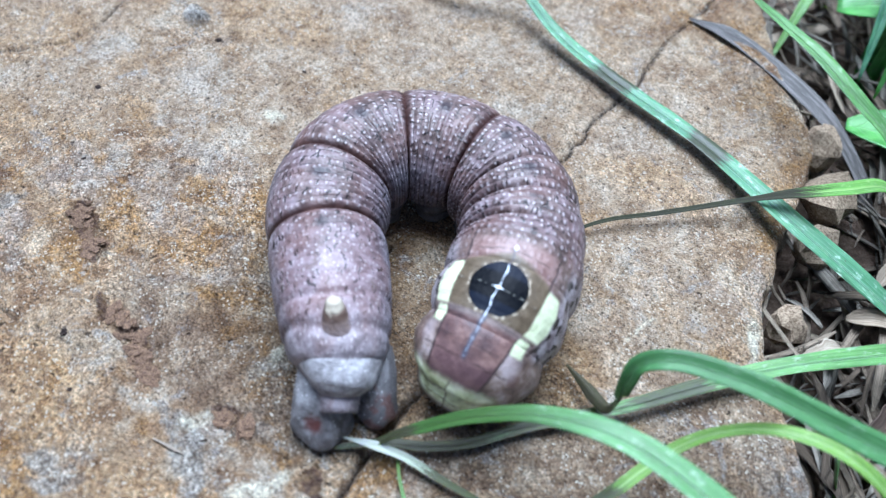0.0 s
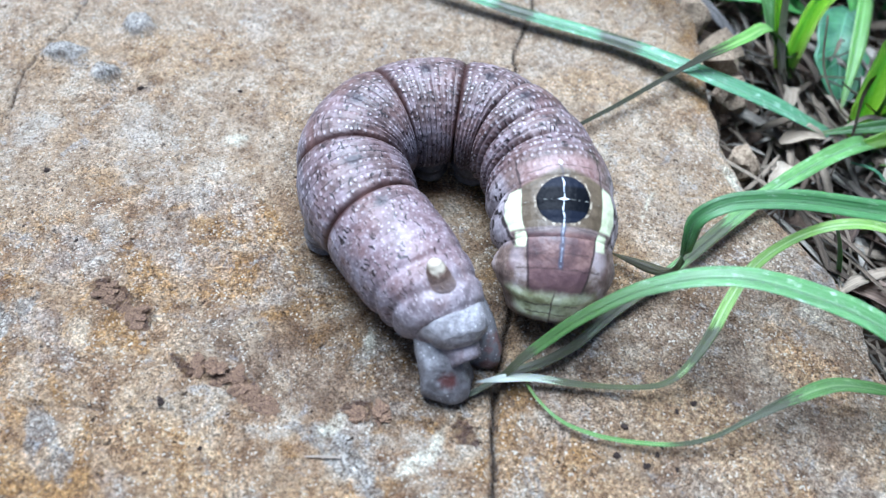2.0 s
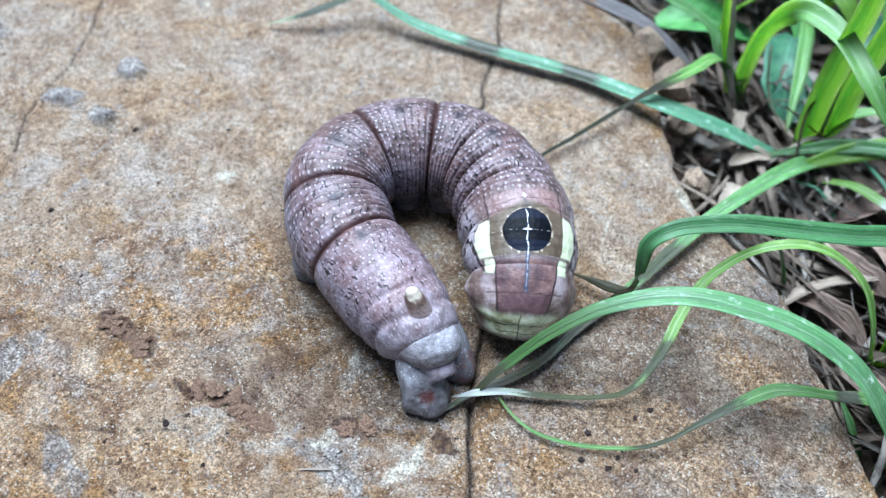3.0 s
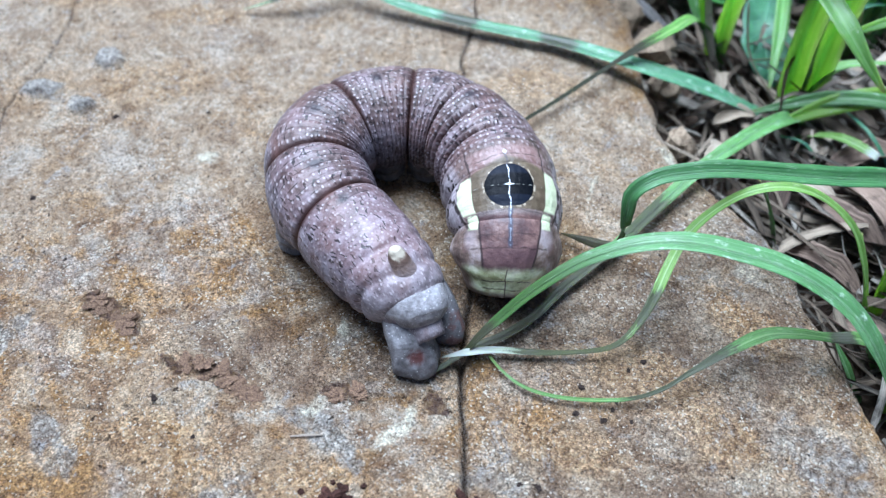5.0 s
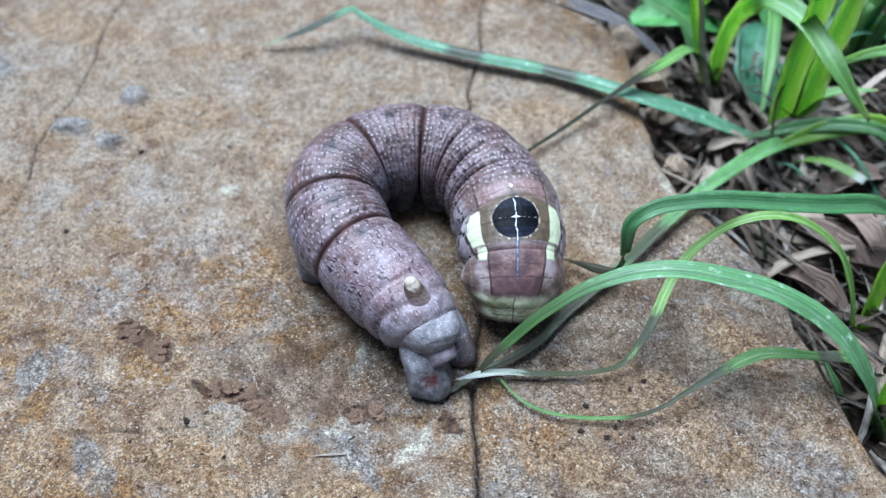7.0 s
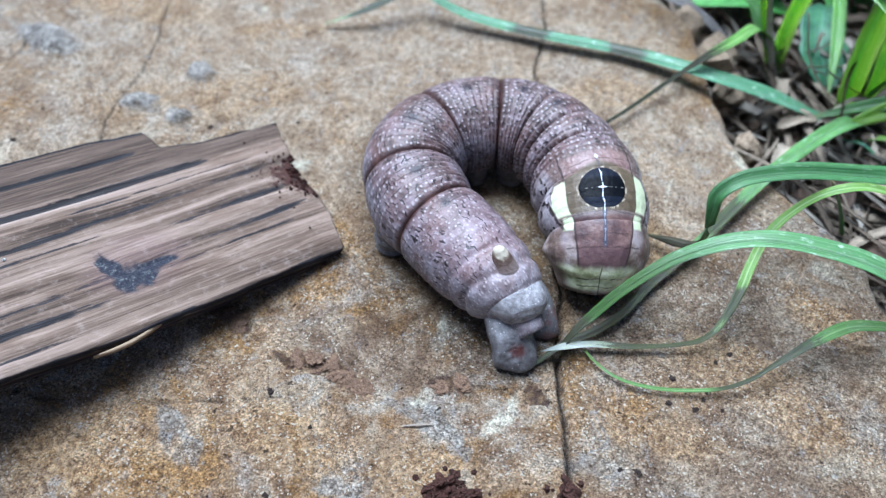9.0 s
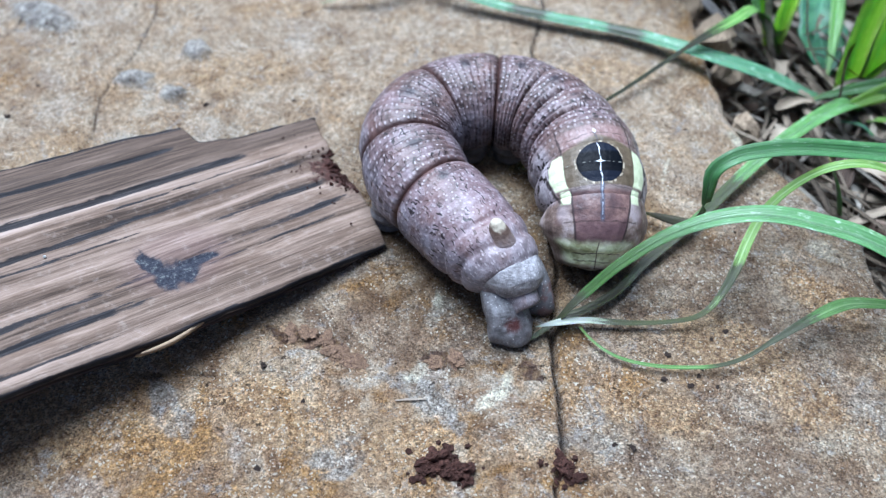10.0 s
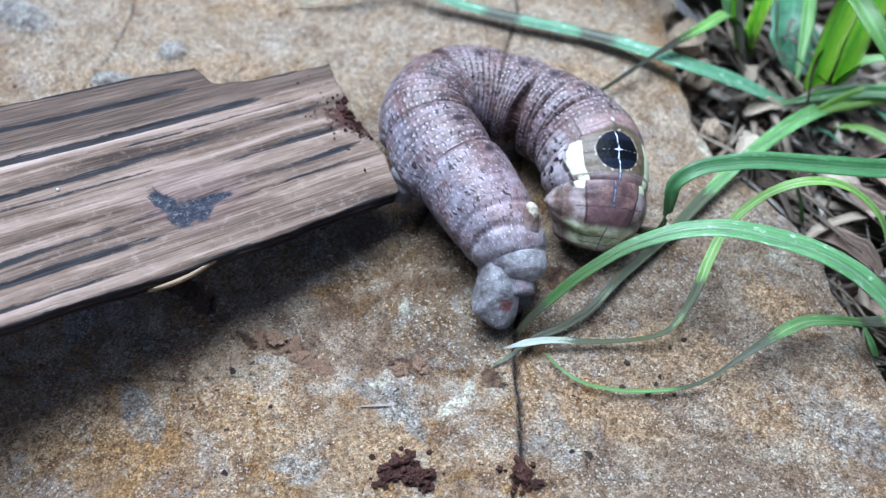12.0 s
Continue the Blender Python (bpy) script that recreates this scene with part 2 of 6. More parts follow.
def leaf_material(name, dark, light, vein):
    """Broad leaf with a midrib and slanting side veins."""
    n = Nodes(name, 0.45, 0.4)
    uv = n.t.nodes.new("ShaderNodeUVMap").outputs[0]
    sp = n.t.nodes.new("ShaderNodeSeparateXYZ")
    n.t.links.new(uv, sp.inputs[0])
    u, v = n.math("ABSOLUTE", n.math("SUBTRACT", sp.outputs[0], 0.5)), sp.outputs[1]
    p = n.mm()
    c = n.mix(n.step(n.noise(p, 0.35, 4, 0.6), 0.35, 0.65), dark, light)
    ribs = n.math("ABSOLUTE", n.math("SUBTRACT", n.math("FRACT", n.math("MULTIPLY", n.math("SUBTRACT", v, n.math("MULTIPLY", u, 5.0)), 0.42)), 0.5))
    line = n.math("MAXIMUM", n.step(u, 0.045, 0.015), n.math("MULTIPLY", n.step(ribs, 0.09, 0.02), 0.45))
    c = n.mix(n.math("MULTIPLY", line, 0.6), c, vein)
    return n.done(c, None, n.bump(n.math("MULTIPLY", line, -1.0), 0.0002, 0.7), 0.2, (0.4, 0.8, 0.15), 0.001)


def dry_material(name, a, b, c3):
    n = Nodes(name, 0.75, 0.3)
    p = n.mm()
    uv = n.t.nodes.new("ShaderNodeUVMap").outputs[0]
    s = n.t.nodes.new("ShaderNodeSeparateXYZ")
    n.t.links.new(uv, s.inputs[0])
    st = n.noise(n.vec(n.math("MULTIPLY", s.outputs[0], 14), n.math("MULTIPLY", s.outputs[1], 0.2)), 1, 4, 0.65)
    r = n.t.nodes.new("ShaderNodeObjectInfo").outputs["Random"]
    isl = n.t.nodes.new("ShaderNodeNewGeometry").outputs["Random Per Island"]
    v = n.math("ADD", st, n.math("MULTIPLY", n.math("SUBTRACT", n.math("FRACT", n.math("ADD", r, isl)), 0.5), 0.5))
    col = n.ramp(v, [(0.25, a), (0.5, b), (0.75, c3)])
    col = n.mix(n.math("MULTIPLY", n.step(n.noise(p, 0.6, 4), 0.55, 0.7), 0.5), col, a)
    return n.done(col, None, n.bump(st, 0.0003))


def wood_material():
    """Split plank: x along the grain, y across."""
    n = Nodes("weathered_split_wood", 0.7, 0.2)
    p = n.mm()
    sp = n.t.nodes.new("ShaderNodeSeparateXYZ")
    n.t.links.new(p, sp.inputs[0])
    x, y = sp.outputs[0], sp.outputs[1]
    wob = n.math("MULTIPLY", n.math("SUBTRACT", n.noise(n.vec(n.math("MULTIPLY", x, 0.035), n.math("MULTIPLY", y, 0.08)), 1, 3), 0.5), 1.2)
    yy = n.math("ADD", y, wob)
    fibre = n.noise(n.vec(n.math("MULTIPLY", x, 0.10), n.math("MULTIPLY", yy, 4.0)), 1, 5, 0.65)
    band = n.noise(n.vec(n.math("MULTIPLY", x, 0.015), n.math("MULTIPLY", yy, 0.35)), 1, 4, 0.6)
    c = n.ramp(n.math("ADD", n.math("MULTIPLY", fibre, 0.28), n.math("MULTIPLY", band, 0.72)),
               [(0.39, (0.04, 0.027, 0.019)), (0.45, (0.11, 0.077, 0.056)), (0.51, (0.19, 0.138, 0.105)), (0.57, (0.265, 0.198, 0.155)), (0.66, (0.37, 0.30, 0.255))])
    c = n.mix(n.math("MULTIPLY", n.step(n.noise(p, 0.8, 6, 0.75), 0.52, 0.68), 0.22), c, (0.42, 0.36, 0.32))
    grime = n.noise(n.vec(n.math("MULTIPLY", x, 0.06), n.math("MULTIPLY", y, 0.30)), 1, 5, 0.7)
    c = n.mix(n.math("MULTIPLY", n.step(grime, 0.52, 0.38), 0.6), c, n.mix(1.0, c, (0.52, 0.46, 0.40), "MULTIPLY"))
    # dark edges, and the upper facet's shade painted as darker wood
    c = n.mix(n.attr("weather_shade"), c, n.ramp(fibre, [(0.34, (0.028, 0.019, 0.014)), (0.52, (0.075, 0.052, 0.038)), (0.68, (0.15, 0.108, 0.08))]))
    dark = n.step(n.math("ADD", n.attr("streak"), n.math("ADD", n.math("MULTIPLY", n.math("SUBTRACT", fibre, 0.5), 1.3), n.math("MULTIPLY", n.math("SUBTRACT", n.noise(n.vec(n.math("MULTIPLY", x, 0.5), n.math("MULTIPLY", y, 2.4)), 1, 5, 0.75), 0.5), 1.1))), 0.26, 0.52)
    c = n.mix(n.math("MULTIPLY", dark, n.math("MINIMUM", n.math("MULTIPLY", n.attr("streak"), 3.5), 0.96)), c, n.ramp(fibre, [(0.42, (0.007, 0.007, 0.009)), (0.60, (0.022, 0.022, 0.026)), (0.74, (0.085, 0.072, 0.065))]))
    c = n.mix(n.math("MULTIPLY", n.attr("halo"), 0.25), c, (0.15, 0.09, 0.095))
    burn = n.step(n.math("ADD", n.attr("knot"), n.math("MULTIPLY", n.math("SUBTRACT", n.noise(p, 1.4, 6, 0.8), 0.5), 1.5)), 0.15, 0.85)
    c = n.mix(burn, c, n.ramp(n.noise(p, 1.6, 5, 0.75), [(0.42, (0.014, 0.015, 0.024)), (0.56, (0.032, 0.035, 0.047)), (0.72, (0.18, 0.19, 0.18))]))
    smear = n.step(n.math("ADD", n.attr("soil"), n.math("MULTIPLY", n.math("SUBTRACT", n.noise(p, 0.9, 5, 0.7), 0.5), 1.3)), 0.28, 0.50)
    c = n.mix(n.math("MULTIPLY", smear, 0.92), c, n.ramp(n.noise(p, 1.6, 4, 0.7), [(0.35, (0.016, 0.006, 0.005)), (0.68, (0.065, 0.022, 0.016))]))
    c = n.mix(n.attr("bare"), c, (0.29, 0.215, 0.14))
    h = n.math("SUBTRACT", fibre, n.math("MULTIPLY", n.attr("streak"), 0.6))
    return n.done(c, None, n.bump(h, 0.0002, 0.9))


# ---- mesh helpers (millimetres in, metres out) ----
def lerp(a, b, f):
    return a + (b - a) * f


def smooth(a, b, x):
    f = np.clip((np.asarray(x, float) - a) / (b - a), 0, 1)
    return f * f * (3 - 2 * f)


def hashed(i, j, k=0):
    h = np.sin(i * 127.1 + j * 311.7 + k * 74.7) * 43758.5453
    return h - np.floor(h)


def fbm(x, y, cell, octaves=4, seed=0, gain=0.5):
    """Smooth noise from -1 to 1 on numpy arrays; cell: size of its largest features."""
    x, y = np.broadcast_arrays(np.asarray(x, float), np.asarray(y, float))
    out, amp, total = np.zeros(x.shape), 1.0, 0.0
    for o in range(octaves):
        u, v = x / cell + 17.3 * o + seed, y / cell - 9.1 * o + 3.7 * seed
        i, j = np.floor(u), np.floor(v)
        f, g = u - i, v - j
        f, g = f * f * (3 - 2 * f), g * g * (3 - 2 * g)
        a, b, c, d = (hashed(i + p, j + q, seed) for p, q in ((0, 0), (1, 0), (0, 1), (1, 1)))
        out += amp * ((a * (1 - f) + b * f) * (1 - g) + (c * (1 - f) + d * f) * g - 0.5) * 2
        total, amp, cell = total + amp, amp * gain, cell / 2.03
    return out / total


def mesh(name, verts, faces, material, attrs=None, uv=None, flat=False):
    """A mesh from arrays; attrs: name -> one value a vertex; uv: one pair a vertex."""
    me = bpy.data.meshes.new(name)
    verts = np.asarray(verts, float) * MM
    me.from_pydata(verts.tolist(), [], [tuple(int(i) for i in f) for f in faces])
    for key, values in (attrs or {}).items():
        me.attributes.new(key, "FLOAT", "POINT").data.foreach_set("value", np.asarray(values, np.float32).ravel())
    if uv is not None:
        loops = np.zeros(len(me.loops), np.int32)
        me.loops.foreach_get("vertex_index", loops)
        me.uv_layers.new(name="UVMap").data.foreach_set("uv", np.asarray(uv, np.float32)[loops].ravel())
    me.materials.append(material)
    me.polygons.foreach_set("use_smooth", [not flat] * len(me.polygons))
    me.update()
    return me


def grid_faces(rows, cols, wrap=False, start=0):
    """Quads of a grid of vertices, row after row; wrap joins each row's ends."""
    i, j = np.meshgrid(np.arange(rows - 1), np.arange(cols if wrap else cols - 1), indexing="ij")
    a, b = i * cols + j, i * cols + (j + 1) % cols
    return (np.stack([a, b, b + cols, a + cols], -1).reshape(-1, 4) + start).tolist()


def curve(points, count):
    """A smooth line through points (any width of row), evenly long steps; returns count rows."""
    p = np.asarray(points, float)
    q = np.vstack([2 * p[0] - p[1], p, 2 * p[-1] - p[-2]])
    out = []
    for k in range(1, len(q) - 2):
        t = np.linspace(0, 1, 24, endpoint=False)[:, None]
        a, b, c, d = q[k - 1], q[k], q[k + 1], q[k + 2]
        out.append(0.5 * (2 * b + (c - a) * t + (2 * a - 5 * b + 4 * c - d) * t**2 + (3 * b - a - 3 * c + d) * t**3))
    out = np.vstack(out + [p[-1:]])
    run = np.r_[0, np.cumsum(np.linalg.norm(np.diff(out[:, :3], axis=0), axis=1))]
    at = np.linspace(0, run[-1], count)
    return np.stack([np.interp(at, run, col) for col in out.T], 1), run[-1]


def part(name, me, parent, label="", at=None):
    ob = new(name, me)
    ob.parent = parent
    if at is not None:
        ob.matrix_basis = at
    if label:
        tagged(ob, label)
    return ob


def near_line(x, y, line):
    """Distance from points to a polyline."""
    best = np.full(x.shape, 1e9)
    for (ax, ay), (bx, by) in zip(line[:-1], line[1:]):
        dx, dy = bx - ax, by - ay
        f = np.clip(((x - ax) * dx + (y - ay) * dy) / (dx * dx + dy * dy + 1e-12), 0, 1)
        best = np.minimum(best, np.hypot(x - ax - f * dx, y - ay - f * dy))
    return best


def blob(x, y, spots):
    """Sum of soft ragged patches: rows of x, y, half length, half width, turn in degrees."""
    out = np.zeros_like(x)
    wx, wy = x + 1.3 * fbm(x, y, 4, 3, 5), y + 1.3 * fbm(x, y, 4, 3, 6)
    for cx, cy, a, b, turn in spots:
        c, s = math.cos(radians(turn)), math.sin(radians(turn))
        u, v = (wx - cx) * c + (wy - cy) * s, (wy - cy) * c - (wx - cx) * s
        out = np.maximum(out, 1 - smooth(0.55, 1.15, np.hypot(u / a, v / b)))
    return out


# ---- the stone slab ----
EDGE = [(-400, 120), (-120, 108), (-60, 82), (-30, 66), (-9.6, 57.9), (4.6, 53.8), (10, 53.2), (13.6, 51.8), (18.8, 48.0), (23, 44.0), (26.5, 41.2),
        (31, 39.4), (37, 38.9), (43, 38.2), (50, 37.4), (57, 36.6), (63, 32.5), (70, 27), (80, 21), (95, 14), (120, 5), (400, -60)]
CRACKS = [
    ([(13.4, -60), (14.6, -30), (14.0, -24.3), (14.9, -20.9), (14.6, -15.4), (14.5, -12), (14.2, -8.8), (14.0, -5.3), (14.3, 0.6), (14.6, 4), (13.2, 12)], 0.27, 1.4),
    ([(13.2, 12), (14.5, 22), (12.6, 33), (11.4, 37.0), (11.9, 38.2), (11.5, 39.4), (12.3, 41), (11.9, 44), (12.4, 48), (13.6, 53), (13.2, 62), (16, 80)], 0.17, 0.7),
    ([(-62, 2), (-54, 12), (-49, 18), (-47.8, 22.7), (-48.7, 29.4), (-47.8, 35.1), (-46.2, 39.9), (-45.7, 46.1), (-46.3, 53.9), (-45, 66), (-48, 90)], 0.16, 0.45),
    ([(-60, -9), (-44, -14.5), (-30, -14.2), (-22, -13.4), (-14, -12.2)], 0.10, 0.3),
    ([(1.0, 9.0), (1.5, 10.6), (2.0, 12.2), (2.6, 15)], 0.25, 0.6),
    ([(-72, 36), (-66, 43), (-63, 49)], 0.16, 0.5),
]


def edge_at(y):
    ys, xs = [e[0] for e in EDGE], [e[1] for e in EDGE]
    return np.interp(y, ys, xs) + 0.9 * fbm(y, y * 0 + 2.0, 7, 4, 3) + 0.5 * fbm(y, y * 0, 2.2, 3, 4)


RUST = [(-27.4, -0.9, 3.4, 1.5, -28), (-23.4, -3.2, 1.9, 1.2, -10), (-11.6, -9.4, 5.2, 1.0, -24), (-17.4, -7.6, 1.6, 0.8, -30), (1.5, -10.2, 2.6, 1.2, 10), (12.0, -11.0, 1.9, 1.2, -20),
        (20, 3, 4, 2, 0)]
OCHRE = [(-50, 55, 14, 4.0, -8), (-28, 51, 9, 2.6, 6), (-38, -20, 9, 6, 30), (-16, -17, 8, 4, -20), (34, -6, 9, 4, -15), (24, -15, 9, 3, -10), (-2, -21, 6, 3, 15), (40, -12, 8, 4, -30), (26, 12, 5, 4, 40), (22, 40, 8, 4, 0), (-30, 36, 10, 5, 20), (-52, 18, 8, 5, 60), (46, 1, 6, 3, -40)]
SLATE = [(-44.6, 33.4, 3.4, 2.0, 8), (-37.3, 39.6, 2.8, 2.2, -20), (-62, 46, 6.5, 3.4, -30), (-38.8, 30.4, 2.2, 1.2, 0), (-15.2, -2.7, 1.8, 1.0, 25), (-8.5, -22.5, 4.2, 3.4, 30),
         (-27, -18, 6, 2.2, -50), (0, -15.5, 7, 2.0, -35), (50, -14, 8, 4.5, -40), (24, -21, 14, 2.0, -12), (47, 14, 6, 4, -40), (-37, -6, 5, 2.2, 60)]
PALE = [(7.6, -13.6, 3.8, 0.85, 62), (-0.8, -11.7, 3.0, 0.7, 60), (-20.6, 22.6, 1.5, 1.1, 0), (29.3, 20.7, 2.4, 0.35, 75), (37.5, 2.5, 2.6, 1.6, 20), (44, -17.5, 3.2, 1.4, 35), (39.6, 27.0, 0.8, 3.4, 20),
        (-31, 56.5, 1.2, 0.7, 0), (0.8, -1.8, 0.5, 1.9, -8), (44, 31, 2, 4, 10), (48, 8, 3, 1.2, -30)]
UMBER = [(-8, -7, 13, 4, -20), (-48, -27, 14, 5, 10), (34, -2, 24, 12, -20), (34, -20, 20, 10, 0), (58, 4, 14, 12, 0), (40, 14, 8, 8, 0)]
TAN = [(-24, 48, 56, 26, 0), (-52, 18, 22, 16, 0), (20, 46, 16, 16, 0), (-24, 22, 16, 10, 0), (28, 25, 11, 15, 10)]
# stained stone plus painted shade under and beside the curled body
STAIN_SHADE = [(1, -6, 11, 5, -15), (2, 4, 16, 15, 40), (12, -3, 9, 6, 20), (30, 2, 16, 9, -20), (-6, 22, 9, 12, 0)]


def stone_height(x, y):
    z = 0.55 * fbm(x, y, 38, 3, 1) + 0.28 * fbm(x, y, 9, 4, 2) + 0.16 * fbm(x, y, 2.4, 4, 3, 0.6)
    z += smooth(0.25, 0.6, blob(x, y, RUST[:6]) * (0.95 + 0.75 * fbm(x, y, 2.2, 4, 15))) * (1.7 * np.abs(fbm(x, y, 1.8, 4, 9)) - 0.25)
    z += (1.5 + 0.8 * fbm(x, y, 2.5, 3, 16)) * blob(x, y, SLATE[:4]) - 0.2 * blob(x, y, SLATE[4:6])
    for line, half, deep in CRACKS:
        d = near_line(x + 0.30 * fbm(x, y, 3.0, 4, 7), y + 0.30 * fbm(x, y, 3.0, 4, 8), line)
        z -= deep * (1 - smooth(half * 0.4, half * 1.8, d))
    return z


def build_stone():
    mat = stone_material()
    ys = np.r_[-260, -160, -100, -70, np.arange(-46, 100, 0.42), 108, 125, 160, 230]
    left = -82.0
    rows = []
    cols_fine = 330
    for y in ys:
        e = float(edge_at(np.array([y]))[0])
        x = np.r_[np.array([-420, -260, -160, -115]), np.linspace(left, e - 1.2, cols_fine), e - 1.2 + np.array([0.3, 0.6, 0.9, 1.1, 1.2, 1.25, 1.3, 1.2, 1.1, 0.9, 0.5, 0.0])]
        rows.append(x)
    x = np.array(rows)
    y = np.repeat(ys[:, None], x.shape[1], 1)
    z = stone_height(x, y)
    drop = np.r_[np.zeros(4 + cols_fine), [0.06, 0.2, 0.45, 0.9, 1.6, 2.6, 4, 6, 8, 11, 15, 22]]
    z = z - drop[None, :] * (1 + 0.25 * fbm(y, x * 0 + drop[None, :] * 2, 5, 3, 12))
    x = x + np.where(drop[None, :] > 0.5, 0.8 * fbm(y, z, 3.0, 4, 13), 0)
    # a worn step along the rim
    rim = edge_at(y[:, 0])[:, None] - x
    z -= 0.8 * (1 - smooth(0.0, 5.0, rim + 2.2 * fbm(x, y, 5, 3, 14))) * (y < 400)
    crack = np.zeros_like(x)
    for line, half, deep in CRACKS:
        d = near_line(x + 0.30 * fbm(x, y, 3.0, 4, 7), y + 0.30 * fbm(x, y, 3.0, 4, 8), line)
        crack = np.maximum(crack, (1 - smooth(half * 0.5, half * 1.7, d)) * min(1, deep + 0.3))
    attrs = {"crack": crack, "ochre": blob(x, y, OCHRE), "rust": smooth(0.25, 0.6, blob(x, y, RUST) * (0.95 + 0.75 * fbm(x, y, 2.2, 4, 15))), "slate": blob(x, y, SLATE), "pale": blob(x, y, PALE), "tan": blob(x, y, TAN), "stain_shade": blob(x, y, STAIN_SHADE), "umber": blob(x, y, UMBER), "knob": blob(x, y, SLATE[:4])}
    verts = np.stack([x, y, z], -1).reshape(-1, 3)
    me = mesh("stone_slab", verts, grid_faces(*x.shape), mat, attrs)
    me.polygons.foreach_set("use_smooth", [True] * len(me.polygons))
    return tagged(new("ground_stone", me), "flat weathered tan sandstone slab with a broken edge", "stone", kind="structure")


build_stone()


def build_ground():
    r = np.r_[0, np.linspace(3, 140, 90), 180, 260, 400, 800, 2000, 8000, 30000]
    a = np.linspace(0, 2 * math.pi, 200, endpoint=False)
    x, y = 60 + r[:, None] * np.cos(a), 30 + r[:, None] * np.sin(a)
    near = 1 - smooth(120, 200, r[:, None] + 0 * x)
    z = -9.5 + near * (2.2 * fbm(x, y, 22, 3, 21) + 1.0 * fbm(x, y, 5, 4, 22))
    z -= 14 * smooth(140, 200, r[:, None] + 0 * x)
    return tagged(new("ground", mesh("ground", np.stack([x, y, z], -1).reshape(-1, 3), grid_faces(*x.shape, wrap=True), soil_material())),
                  "dark brown soil with leaf mould beside the slab", "soil", kind="structure")


build_ground()


# ---- the caterpillar ----
# middle line from the tail to the head, at rest: x, y, z, radius, roll in degrees
REST = [(9.5, -4.0, 5.2, 2.2, 0), (8.5, -2.5, 6.0, 3.9, 0), (6.6, -0.2, 6.6, 4.95, 0), (2.0, 5.0, 6.7, 5.7, 0), (-2.5, 10.6, 6.8, 6.05, 0), (-4.3, 16.6, 6.9, 6.15, 0), (-1.5, 22.3, 6.9, 6.15, 0),
        (5.0, 24.9, 6.9, 6.1, 0), (11.2, 23.6, 6.9, 6.1, 0), (15.4, 18.6, 7.3, 6.3, 0), (17.4, 12.6, 7.7, 6.6, 0), (18.0, 8.4, 7.0, 6.3, 0), (18.2, 5.7, 5.7, 6.0, 0), (18.2, 4.4, 4.1, 5.0, 0)]
# the same line once the plank has pushed it over
PUSHED = [(13.9, 0.5, 5.0, 2.2, -34), (12.9, 2.1, 6.1, 3.9, -34), (11.4, 4.5, 7.2, 4.95, -34), (7.4, 10.2, 8.3, 5.7, -30), (3.5, 15.8, 8.8, 6.05, -22), (2.0, 21.5, 8.8, 6.15, -10), (4.4, 26.4, 8.0, 6.15, 0),
          (9.9, 27.5, 7.1, 6.1, 3), (15.4, 25.4, 6.9, 6.1, 8), (19.8, 22.0, 7.3, 6.3, 11), (22.3, 17.6, 7.7, 6.6, 15), (23.1, 13.4, 7.0, 6.3, 15), (23.1, 10.7, 5.7, 6.0, 15), (22.9, 9.4, 4.1, 5.0, 15)]
# share of the push at each time
PUSH = [(0.0, 0.0), (9.3, 0.0), (10.0, 0.03), (10.5, 0.22), (11.0, 0.5), (11.5, 0.94), (12.0, 1.0)]
# creases between the segments, millimetres from the tail tip
CREASES = [0.0, 15.9, 23.4, 32.4, 40.4, 46.0, 50.0, 54.0, 59.4, 64.0, 69.4]
EYE_AT = 61.6
# dark red spot on the clasper
SPOT = (9.1, -7.3, 3.3)


def spine(points):
    line, length = curve(points, 420)
    tangent = np.gradient(line[:, :3], axis=0)
    tangent /= np.linalg.norm(tangent, axis=1)[:, None]
    side = np.cross(tangent, (0, 0, 1.0))
    side /= np.linalg.norm(side, axis=1)[:, None]
    up = np.cross(side, tangent)
    c, s = np.cos(np.radians(line[:, 4]))[:, None], np.sin(np.radians(line[:, 4]))[:, None]
    side, up = side * c + up * s, up * c - side * s
    return np.linspace(0, length, len(line)), line, tangent, side, up


def along(sp, s):
    """Place, radius and axes (ahead, side, up) of a spine at distances s; s may lie past its ends."""
    run, line, tangent, side, up = sp
    pick = lambda a: np.stack([np.interp(s, run, col) for col in a.T], -1)  # noqa: E731
    place, t = pick(line[:, :3]), pick(tangent)
    over = np.where(s < 0, s, np.where(s > run[-1], s - run[-1], 0.0))
    unit = lambda a: a / np.linalg.norm(a, axis=-1, keepdims=True)  # noqa: E731
    return place + over[..., None] * t, np.interp(s, run, line[:, 3]), unit(t), unit(pick(side)), unit(pick(up))


def frame_matrix(sp, s):
    place, _, t, side, up = along(sp, np.array([s]))
    m = Matrix.Identity(4)
    for k, col in enumerate((side[0], t[0], up[0])):
        for r in range(3):
            m[r][k] = col[r]
    m.translation = Vector(place[0]) * MM
    return m


